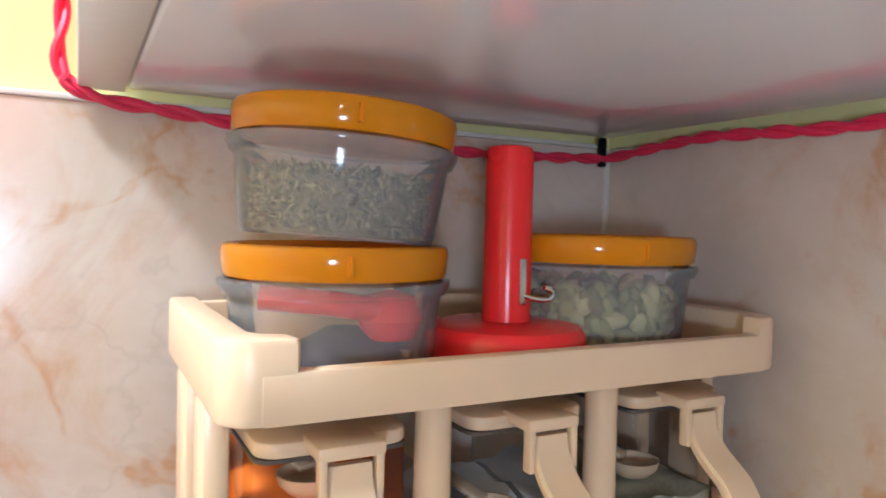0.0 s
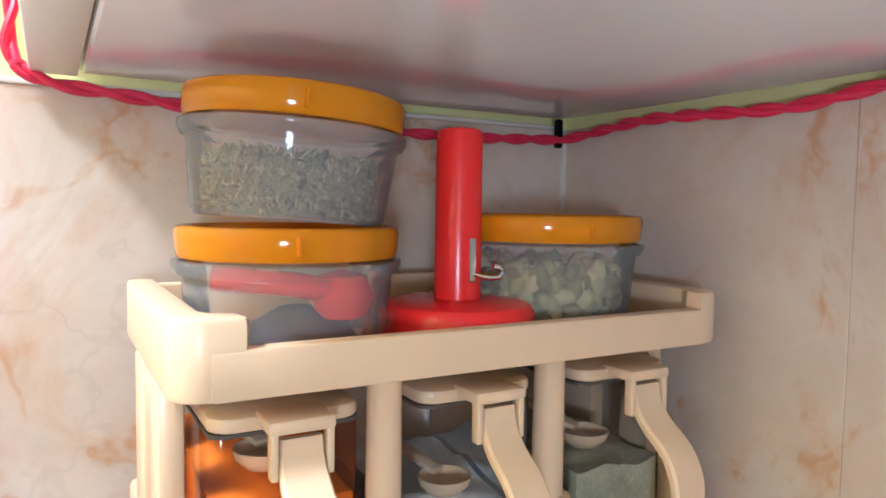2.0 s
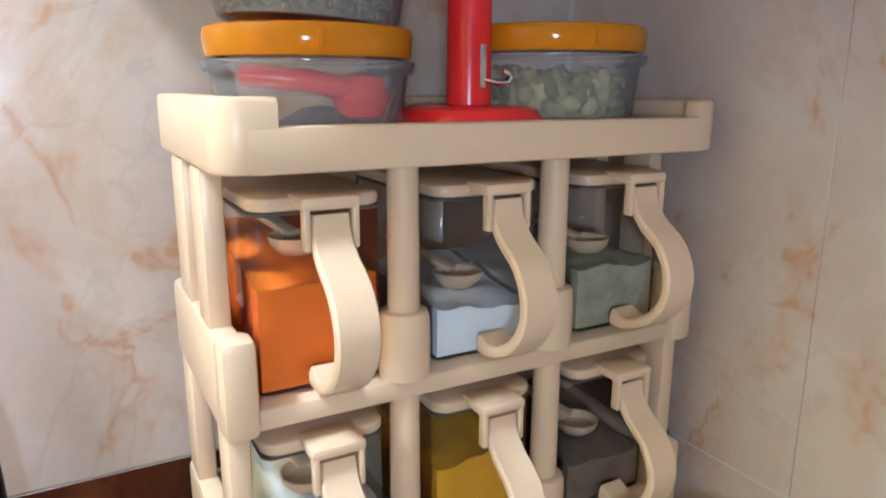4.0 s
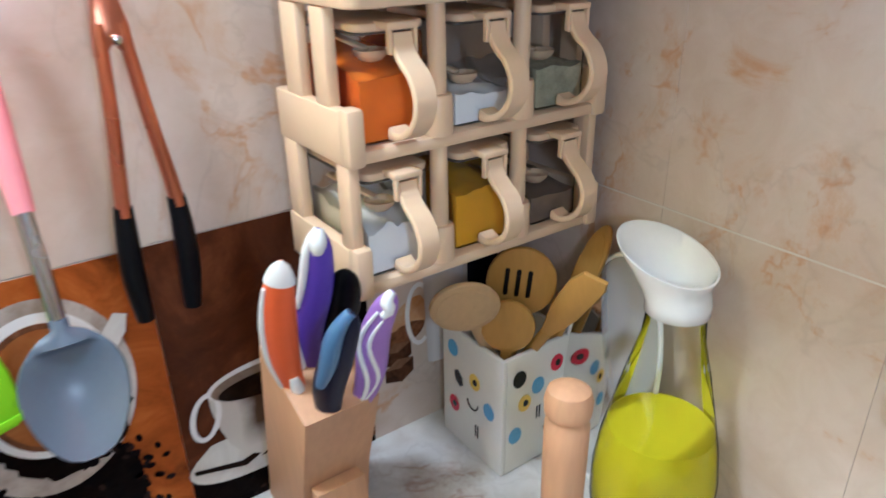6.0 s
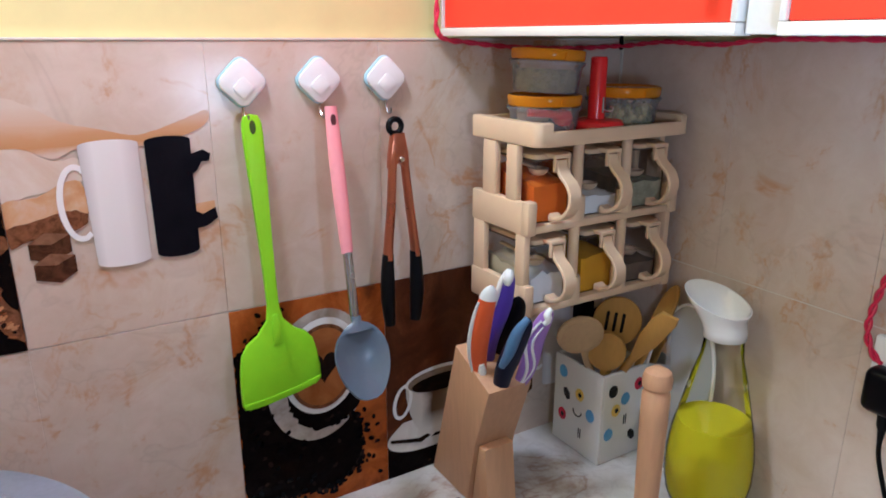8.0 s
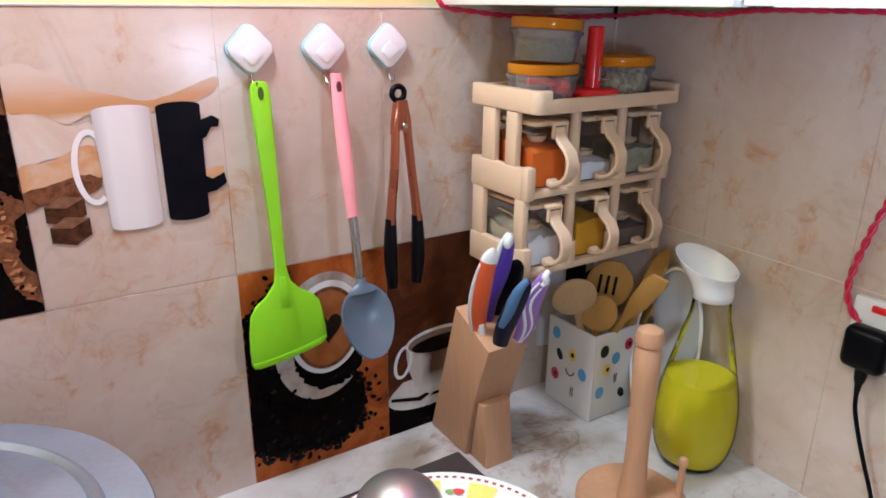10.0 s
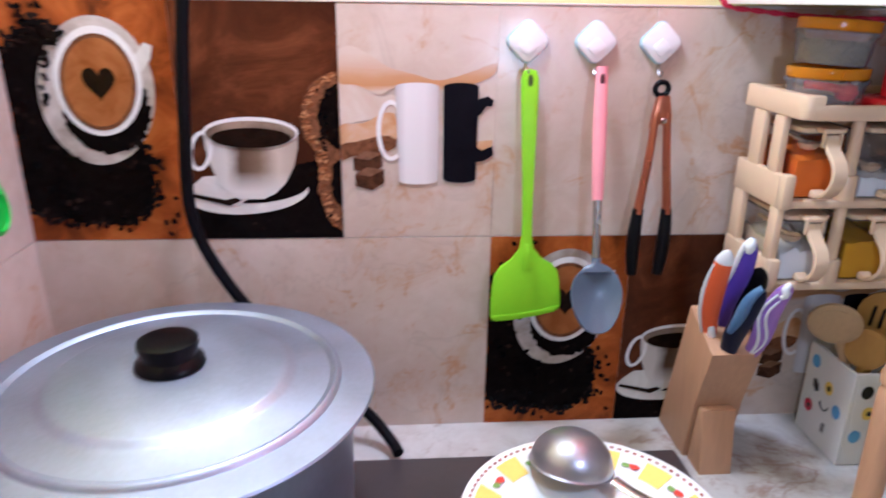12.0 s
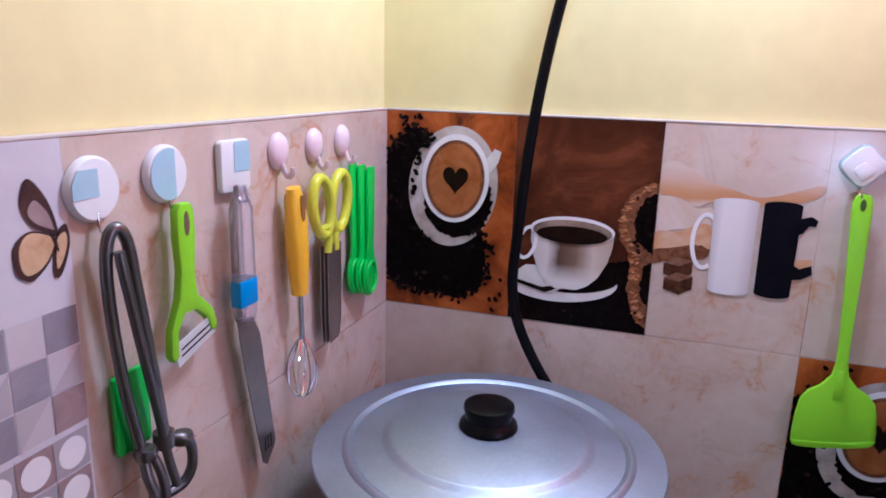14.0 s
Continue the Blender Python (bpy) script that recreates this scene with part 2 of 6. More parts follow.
def cup_print(name):
    """Printed cup side: white china with a soft dark reflection across the belly."""
    m, nt, p = nodes_of(name)
    tc = nt.nodes.new("ShaderNodeTexCoord")
    sep = nt.nodes.new("ShaderNodeSeparateXYZ")
    nt.links.new(tc.outputs["Generated"], sep.inputs[0])
    bend = nt.nodes.new("ShaderNodeMath")
    bend.operation, bend.inputs[1].default_value = "MULTIPLY_ADD", -0.10
    nt.links.new(noise_tex(nt, tc.outputs["Generated"], 5, 3, 0.5), bend.inputs[0])
    nt.links.new(sep.outputs["X"], bend.inputs[2])
    across = ramp(nt, bend.outputs[0], [(0.0, (0.62, 0.58, 0.54)), (0.16, (0.70, 0.66, 0.62)), (0.30, (0.11, 0.065, 0.04)), (0.52, (0.22, 0.15, 0.10)), (0.72, (0.62, 0.54, 0.46)), (0.95, (0.44, 0.36, 0.29))])
    low = ramp(nt, sep.outputs["Z"], [(0.12, (1, 1, 1)), (0.42, (0, 0, 0))])
    bw = nt.nodes.new("ShaderNodeRGBToBW")
    nt.links.new(low, bw.inputs[0])
    nt.links.new(mix(nt, bw.outputs[0], across, (0.72, 0.69, 0.66)), p.inputs["Base Color"])
    p.inputs["Roughness"].default_value = 0.25
    p.inputs["Specular IOR Level"].default_value = 0.1
    return m


P_CUP = cup_print("print_cup_side")


def faded(name, axis, stops, wobble=0.12, scale=3):
    """A printed tone that changes softly along one axis of its own shape."""
    m, nt, p = nodes_of(name)
    tc = nt.nodes.new("ShaderNodeTexCoord")
    sep = nt.nodes.new("ShaderNodeSeparateXYZ")
    nt.links.new(tc.outputs["Generated"], sep.inputs[0])
    shift = nt.nodes.new("ShaderNodeMath")
    shift.operation, shift.inputs[1].default_value = "MULTIPLY_ADD", wobble
    nt.links.new(noise_tex(nt, tc.outputs["Generated"], scale, 5, 0.6, 0.6), shift.inputs[0])
    nt.links.new(sep.outputs[axis], shift.inputs[2])
    nt.links.new(ramp(nt, shift.outputs[0], stops), p.inputs["Base Color"])
    p.inputs["Roughness"].default_value = 0.25
    p.inputs["Specular IOR Level"].default_value = 0.1
    return m


P_MUG = faded("print_white_mug", "X", [(0.02, (0.56, 0.53, 0.54)), (0.25, (0.80, 0.78, 0.79)), (0.70, (0.78, 0.75, 0.76)), (1.0, (0.60, 0.55, 0.55))], 0.03)
P_VEIL = faded("print_faded_drape", "Z", [(0.18, (0.64, 0.52, 0.43)), (0.34, (0.55, 0.29, 0.13)), (0.50, (0.58, 0.33, 0.17)), (0.72, (0.63, 0.45, 0.34)), (0.98, (0.655, 0.545, 0.465))], 0.26)
P_COFFEE = blotch("print_coffee", [(0.3, (0.28, 0.085, 0.018)), (0.65, (0.45, 0.17, 0.05))], 22)
P_BLACKCOFFEE = blotch("print_black_coffee", [(0.3, (0.004, 0.003, 0.002)), (0.7, (0.022, 0.010, 0.006))], 30)
P_SAUCER = blotch("print_saucer", [(0.35, (0.32, 0.25, 0.20)), (0.62, (0.66, 0.61, 0.57))], 13, distort=0.3)
P_SACK = blotch("print_sack", [(0.3, (0.07, 0.026, 0.012)), (0.6, (0.24, 0.10, 0.045))], 90)
P_DRAPE = blotch("print_drape", [(0.36, (0.56, 0.27, 0.11)), (0.54, (0.63, 0.38, 0.21)), (0.72, (0.66, 0.51, 0.40))], 20)
P_CHOC = blotch("print_chocolate", [(0.3, (0.025, 0.010, 0.006)), (0.65, (0.12, 0.05, 0.024))], 60)
P_CHOC_TOP = blotch("print_chocolate_top", [(0.3, (0.15, 0.07, 0.035)), (0.65, (0.27, 0.14, 0.08))], 60)
M_LADLE = mat("dull_polished_steel", (0.40, 0.40, 0.45), 0.34, metal=0.9, var=0.08, scale=50)
P_WHITE = blotch("print_white", [(0.3, (0.82, 0.80, 0.80)), (0.7, (0.90, 0.88, 0.88))], 10)
P_BLACK = blotch("print_black", [(0.3, (0.005, 0.005, 0.008)), (0.7, (0.010, 0.009, 0.013))], 20)
P_BLACK = low_gloss(P_BLACK, 0.02)
P_GREYSQ = islands("print_grey_squares", [(0.0, (0.30, 0.28, 0.31)), (0.5, (0.48, 0.44, 0.46)), (1.0, (0.62, 0.58, 0.60))], 0.25)
P_SLATE = blotch("print_slate_squares", [(0.3, (0.26, 0.245, 0.28)), (0.7, (0.40, 0.375, 0.42))], 14)
P_PALE = blotch("print_pale_ground", [(0.3, (0.60, 0.58, 0.62)), (0.7, (0.72, 0.70, 0.74))], 8)
P_MAUVE = blotch("print_mauve", [(0.3, (0.28, 0.20, 0.20)), (0.7, (0.40, 0.30, 0.29))], 40)
P_WING = blotch("print_wing", [(0.3, (0.52, 0.32, 0.16)), (0.7, (0.68, 0.50, 0.30))], 40)
P_WINGDARK = blotch("print_wing_dark", [(0.3, (0.03, 0.02, 0.025)), (0.7, (0.10, 0.05, 0.04))], 40)

# ---- mesh helpers ----
PLACE = {}


def finish(name, bm, material, smooth=True, angle=40):
    bmesh.ops.recalc_face_normals(bm, faces=bm.faces[:])
    me = bpy.data.meshes.new(name)
    bm.to_mesh(me)
    bm.free()
    me.materials.append(material)
    if smooth:
        me.polygons.foreach_set("use_smooth", [True] * len(me.polygons))
        me.set_sharp_from_angle(angle=radians(angle))
    return me


def thing(name, label, category, at=(0, 0, 0), group=""):
    ob = new(name)
    ob.empty_display_size = 0.02
    ob.location = at
    PLACE[ob] = Vector(at)
    return tagged(ob, label, category, group)


def part(name, bm, material, parent=None, label="", smooth=True, angle=40):
    ob = new(name, finish(name, bm, material, smooth, angle))
    PLACE[ob] = Vector((0, 0, 0))
    if parent:
        ob.parent = parent
        ob.matrix_parent_inverse = Matrix.Translation(-PLACE[parent])
    if label:
        ob["label"] = label
    return ob


def solo(name, bm, material, label, category, group="", smooth=True):
    return tagged(part(name, bm, material, None, "", smooth), label, category, group)


def structure(name, bm, material, label="", smooth=False):
    return tagged(part(name, bm, material, None, "", smooth), label, "", "", "structure")


def box(x0, x1, y0, y1, z0, z1, r=0.0, seg=2, bm=None, turn=None):
    own = bmesh.new()
    bmesh.ops.create_cube(own, size=1.0)
    for v in own.verts:
        v.co = Vector(((x0 + x1) / 2 + v.co.x * (x1 - x0), (y0 + y1) / 2 + v.co.y * (y1 - y0), (z0 + z1) / 2 + v.co.z * (z1 - z0)))
    if r:
        bmesh.ops.bevel(own, geom=own.edges[:], offset=r, segments=seg, affect="EDGES", profile=0.5)
    if turn:
        own.transform(turn)
    return join(bm, own)


def join(bm, own):
    if bm is None:
        return own
    me = bpy.data.meshes.new("tmp")
    own.to_mesh(me)
    bm.from_mesh(me)
    own.free()
    bpy.data.meshes.remove(me)
    return bm


def lathe(profile, centre=(0, 0, 0), seg=40, bm=None, turn=None, caps=True):
    """A turned body: profile is a run of (radius, height)."""
    own = bmesh.new()
    rings = []
    for r, z in profile:
        if r < 1e-6:
            rings.append([own.verts.new((0, 0, z))])
        else:
            rings.append([own.verts.new((r * math.cos(2 * math.pi * k / seg), r * math.sin(2 * math.pi * k / seg), z)) for k in range(seg)])
    for a, b in zip(rings, rings[1:]):
        for k in range(seg):
            k2 = (k + 1) % seg
            if len(a) == 1 and len(b) == 1:
                continue
            if len(a) == 1:
                own.faces.new((a[0], b[k], b[k2]))
            elif len(b) == 1:
                own.faces.new((a[k], b[0], a[k2]))
            else:
                own.faces.new((a[k], b[k], b[k2], a[k2]))
    if caps:
        for ring in (rings[0], rings[-1]):
            if len(ring) > 1:
                own.faces.new(ring)
    m = Matrix.Translation(centre)
    own.transform(m @ turn if turn else m)
    return join(bm, own)


def smooth_path(points, n=8):
    """Catmull-Rom through the points."""
    pts = [Vector(p) for p in points]
    pts = [pts[0] * 2 - pts[1]] + pts + [pts[-1] * 2 - pts[-2]]
    out = []
    for i in range(1, len(pts) - 2):
        p0, p1, p2, p3 = pts[i - 1:i + 3]
        for k in range(n):
            t = k / n
            out.append(0.5 * ((2 * p1) + (p2 - p0) * t + (2 * p0 - 5 * p1 + 4 * p2 - p3) * t * t + (3 * p1 - p0 - 3 * p2 + p3) * t ** 3))
    out.append(pts[-2])
    return out


def sweep(path, radius, seg=10, flat=None, side=None, bm=None, closed=False):
    """A rod along a path. radius: a number or one per point; flat: thickness ratio along the second axis; side: the first axis."""
    own = bmesh.new()
    n = len(path)
    rings = []
    prev = None
    for i, p in enumerate(path):
        if closed:
            t = (path[(i + 1) % n] - path[i - 1]).normalized()
        else:
            t = (path[min(i + 1, n - 1)] - path[max(i - 1, 0)]).normalized()
        if side is not None:
            a = Vector(side)
        elif prev is None:
            a = Vector((0, 0, 1)) if abs(t.z) < 0.9 else Vector((1, 0, 0))
        else:
            a = prev
        a = (a - t * a.dot(t)).normalized()
        prev = a
        b = t.cross(a)
        r = radius[i] if isinstance(radius, (list, tuple)) else radius
        f = flat if flat else 1.0
        rings.append([own.verts.new(p + a * r * math.cos(2 * math.pi * k / seg) + b * r * f * math.sin(2 * math.pi * k / seg)) for k in range(seg)])
    pairs = list(zip(rings, rings[1:])) + ([(rings[-1], rings[0])] if closed else [])
    for a, b in pairs:
        for k in range(seg):
            own.faces.new((a[k], a[(k + 1) % seg], b[(k + 1) % seg], b[k]))
    if not closed:
        own.faces.new(rings[0])
        own.faces.new(rings[-1])
    return join(bm, own)


def prism(outline, depth, m, r=0.0, bm=None, seg=2):
    """A flat outline (u, v), given thickness along its normal, laid by the matrix m."""
    own = bmesh.new()
    vs = [own.verts.new((u, v, 0)) for u, v in outline]
    f = own.faces.new(vs)
    if depth:
        ext = bmesh.ops.extrude_face_region(own, geom=[f])
        for e in ext["geom"]:
            if isinstance(e, bmesh.types.BMVert):
                e.co.z += depth
        if r:
            edges = [e for e in own.edges if abs(e.verts[0].co.z - e.verts[1].co.z) < 1e-7]
            bmesh.ops.bevel(own, geom=edges, offset=r, segments=seg, affect="EDGES", profile=0.5)
    own.transform(m)
    return join(bm, own)


def ellipse(cu, cv, ru, rv, n=40, tilt=0.0, a0=0.0, a1=360.0):
    c, s = math.cos(radians(tilt)), math.sin(radians(tilt))
    full = abs(a1 - a0 - 360) < 1e-6
    out = []
    for k in range(n if full else n + 1):
        a = radians(a0 + (a1 - a0) * k / n)
        x, y = ru * math.cos(a), rv * math.sin(a)
        out.append((cu + x * c - y * s, cv + x * s + y * c))
    return out


def rounded(u0, u1, v0, v1, r, n=5):
    out = []
    for cu, cv, a in ((u1 - r, v1 - r, 0), (u0 + r, v1 - r, 90), (u0 + r, v0 + r, 180), (u1 - r, v0 + r, 270)):
        for k in range(n + 1):
            t = radians(a + 90 * k / n)
            out.append((cu + r * math.cos(t), cv + r * math.sin(t)))
    return out


def basis(origin, u, v):
    u, v = Vector(u), Vector(v)
    w = u.cross(v)
    return Matrix(((u.x, v.x, w.x, origin[0]), (u.y, v.y, w.y, origin[1]), (u.z, v.z, w.z, origin[2]), (0, 0, 0, 1)))


def on_a(x, z, off=0.0):
    """Plane of the back wall: u along x, v up, thickness towards the room."""
    return basis((x, -off, z), (1, 0, 0), (0, 0, 1))


def on_c(y, z, off=0.0):
    """Plane of the left wall: u towards the back wall, v up, thickness towards the room."""
    return basis((off, y, z), (0, 1, 0), (0, 0, 1))

# ---- structure ----
# floor, ceiling and south wall are unseen additions; dark floor and depth limit bounce
structure("floor", box(-0.1, W + 0.1, -4.2, 0.1, -0.1, 0.0), M_FLOOR, "unseen grey-brown floor, kept dark to limit bounce light")
structure("ceiling", box(-0.1, W + 0.1, -4.2, 0.1, 2.6, 2.7), M_PLASTER, "unseen white ceiling closing the room")
wall_a = structure("wall_north", box(-0.1, W + 0.1, 0.010, 0.1, 0.0, 2.6), M_YELLOW, "yellow painted wall above cream tiles")
wall_b = structure("wall_east", box(W + 0.010, W + 0.1, -4.2, 0.010, 0.0, 2.6), M_YELLOW, "yellow painted wall with cream tiles")
wall_c = structure("wall_west", box(-0.1, -0.010, -4.2, 0.010, 0.0, 2.6), M_YELLOW, "yellow painted wall above cream tiles")
structure("wall_south", box(-0.1, W + 0.1, -4.3, -4.2, 0.0, 2.6), M_PLASTER, "unseen far wall, set back to limit bounce light")
structure("counter", box(-0.006, W + 0.006, -0.60, 0.004, CZ - 0.04, CZ, 0.003), M_COUNTER, "pale veined marble kitchen counter")
structure("counter_base", box(-0.006, W + 0.006, -0.56, 0.004, 0.0, CZ - 0.041), M_PLASTER, "plain painted base below the counter")

# grout bed, a little behind the tile faces
structure("trim", box(0.0015, W - 0.0015, 0.0015, 0.0095, CZ + 0.001, TOP - 0.002), M_GROUT, "beige grout between wall tiles")
structure("trim", box(W + 0.0015, W + 0.0095, -2.4, 0.0, CZ + 0.001, TOP - 0.002), M_GROUT, "beige grout between wall tiles")
structure("trim", box(-0.0095, -0.0015, -2.4, 0.0, CZ + 0.001, TOP - 0.002), M_GROUT, "beige grout between wall tiles")
# white bead along the upper edge of the tiles, and in the corners
structure("trim", box(0.0, W, -0.001, 0.0095, TOP - 0.0005, TOP + 0.0025, 0.0008), M_WHITE_GROUT, "white grout bead on top of tiles")
structure("trim", box(-0.0095, 0.001, -2.4, -0.002, TOP - 0.0005, TOP + 0.0025, 0.0008), M_WHITE_GROUT, "white grout bead on top of tiles")
structure("trim", box(W - 0.003, W + 0.002, -0.003, 0.001, CZ, TOP - 0.001, 0.001), M_WHITE_GROUT, "white grout in the wall corner")

structure("trim", box(W - 0.0003, W + 0.004, -2.4, -0.004, ROW - 0.0008, ROW + 0.0008), M_WHITE_GROUT, "white grout between tile rows")

TW, TH = 0.2032, 0.305
GAP = 0.0006


def tile_mesh(m):
    bm = box(0.0001, TW - 0.0001, 0.0, 0.009, GAP, TH - GAP, 0.0003, 1)
    bm.transform(m)
    return finish("tile", bm, M_TILE)


TILE_A = tile_mesh(Matrix.Identity(4))
TILE_B = tile_mesh(Matrix.Rotation(radians(-90), 4, "Z"))
TILE_C = tile_mesh(Matrix.Rotation(radians(90), 4, "Z"))


def tile(data, at, wall):
    ob = new("tile", data)
    ob.location = at
    ob.parent = wall
    PLACE[ob] = Vector(at)
    return ob


tiles_a = {}
for col in range(6):
    w = TW if col < 5 else (W - 5 * TW)
    for row in range(2):
        tiles_a[col, row] = tile(TILE_A, (col * TW, 0.0, (ROW, CZ)[row] if row == 0 else ROW - TH), wall_a)
        if col == 5:
            tiles_a[col, row].scale.x = w / TW
for k in range(11):
    for row in range(2):
        tile(TILE_B, (W, -k * TW, ROW - row * TH), wall_b)
tiles_c = {}
for k in range(11):
    for row in range(2):
        tiles_c[k, row] = tile(TILE_C, (0.0, -(k + 1) * TW + 0.0096, ROW - row * TH), wall_c)

# ---- printed tiles ----
LAYER = 0.00035


def shape(name, outline, layer, material, tile_ob, u0, z0, wall="a", label=""):
    """A printed shape: outline in millimetres from the tile's upper left corner, v down."""
    pts = [(u * 0.001, -v * 0.001) for u, v in outline]
    m = on_a(u0, z0, LAYER * layer) if wall == "a" else on_c(u0, z0, LAYER * layer)
    return part(name, prism(pts, 0, m), material, tile_ob, label, smooth=False)


def curvy(pts, n=5):
    """A closed outline rounded through its points."""
    out, k = [], len(pts)
    for i in range(k):
        p0, p1, p2, p3 = (Vector(pts[(i + j) % k]) for j in (-1, 0, 1, 2))
        for q in range(n):
            t = q / n
            v = 0.5 * ((2 * p1) + (p2 - p0) * t + (2 * p0 - 5 * p1 + 4 * p2 - p3) * t * t + (3 * p1 - p0 - 3 * p2 + p3) * t ** 3)
            out.append((v.x, v.y))
    return out


def ring(cu, cv, ru, rv, w, a0=0, a1=360, tilt=0.0, n=36):
    """A band along an ellipse, as one outline."""
    return ellipse(cu, cv, ru, rv, n, tilt, a0, a1 - 1e-3 if a1 - a0 == 360 else a1) + list(reversed(ellipse(cu, cv, ru - w, rv - w, n, tilt, a0, a1 - 1e-3 if a1 - a0 == 360 else a1)))


def ragged(outline, amount, rng):
    out = []
    n = len(outline)
    for i, (u, v) in enumerate(outline):
        u2, v2 = outline[(i + 1) % n]
        steps = max(1, int(math.hypot(u2 - u, v2 - v) / 4))
        for k in range(steps):
            t = k / steps
            out.append((u + (u2 - u) * t + rng.uniform(-amount, amount), v + (v2 - v) * t + rng.uniform(-amount, amount)))
    return out


def beans(name, spots, layer, tile_ob, u0, z0, rng, size=(3.2, 5.2)):
    bm = bmesh.new()
    for i, (u, v) in enumerate(spots):
        r = rng.uniform(*size)
        o = ellipse(u, v, r, r * 0.68, 9, rng.uniform(0, 180))
        m = on_a(u0, z0, LAYER * (layer + 0.08 * (i % 7)))
        prism([(a * 0.001, -b * 0.001) for a, b in o], 0, m, bm=bm)
    ob = part(name, bm, P_BEAN, tile_ob, "dark roasted coffee beans print", smooth=False)
    return ob


def clip(pts, lim=203.0):
    return [(min(max(u, 0.2), lim), min(max(v, 0.6), 304.4)) for u, v in pts]


def heart_tile(t, u0, z0, seed):
    rng = random.Random(seed)
    shape("ground", clip([(0, 0), (203, 0), (203, 305), (0, 305)]), 1, P_BROWN, t, u0, z0)
    edge = [(0, 62), (22, 48), (48, 26), (70, 40), (82, 110), (120, 170), (158, 178), (165, 215), (160, 262), (120, 285), (70, 280), (28, 272), (0, 262)]
    shape("bean_heap", clip(ragged(edge, 2.5, rng)), 2, P_DARK, t, u0, z0)
    shape("saucer", ellipse(108, 111, 70, 92, 48, 8), 3, P_SAUCER, t, u0, z0)
    shape("saucer_shadow", ragged(ellipse(116, 129, 54, 60, 30, 0), 3, rng), 4, P_DARK, t, u0, z0)
    shape("cup_handle", [(158, 68), (172, 50), (182, 54), (178, 70), (166, 86)], 5, P_CHINA, t, u0, z0)
    shape("cup", ellipse(112, 98, 53, 67, 48, 6), 6, P_WHITE, t, u0, z0)
    shape("coffee", ellipse(112, 99, 46, 59, 48, 6), 7, P_COFFEE, t, u0, z0)
    shape("foam_edge", ring(112, 99, 46, 59, 5, 0, 360, 6), 7.5, P_SACK, t, u0, z0)
    heart = []
    for k in range(40):
        a = 2 * math.pi * k / 40
        heart.append((113 + 1.25 * 16 * math.sin(a) ** 3, 98 - 1.45 * (13 * math.cos(a) - 5 * math.cos(2 * a) - 2 * math.cos(3 * a) - math.cos(4 * a))))
    shape("heart", heart, 8, P_BLACKCOFFEE, t, u0, z0)
    spots = []
    n = len(edge)
    for i in range(n):
        (a, b), (c, d) = edge[i], edge[(i + 1) % n]
        if a == 0 and c == 0:
            continue
        for k in range(16):
            f = rng.random()
            u, v = a + (c - a) * f + rng.gauss(0, 5), b + (d - b) * f + rng.gauss(0, 5)
            inside_cup = ((u - 112) / 56) ** 2 + ((v - 98) / 70) ** 2 < 1
            if 4 < u < 199 and 4 < v < 300 and not inside_cup:
                spots.append((u, v))
    for k in range(160):
        u, v = rng.uniform(4, 150), rng.uniform(70, 275)
        if ((u - 108) / 70) ** 2 + ((v - 111) / 92) ** 2 > 1:
            spots.append((u, v))
    for k in range(26):
        a = rng.uniform(120, 190)
        f = rng.uniform(0.84, 0.93)
        u, v = 108 + 70 * f * math.cos(radians(a)), 111 - 92 * f * math.sin(radians(a))
        if ((u - 112) / 57) ** 2 + ((v - 98) / 71) ** 2 > 1 and u > 4:
            spots.append((u, v))
    for k in range(7):
        spots.append((rng.uniform(165, 196), rng.uniform(180, 296)))
    for k in range(26):
        spots.append((rng.uniform(22, 62), rng.uniform(6, 52)))
    beans("bean_scatter", spots, 9, t, u0, z0, rng)


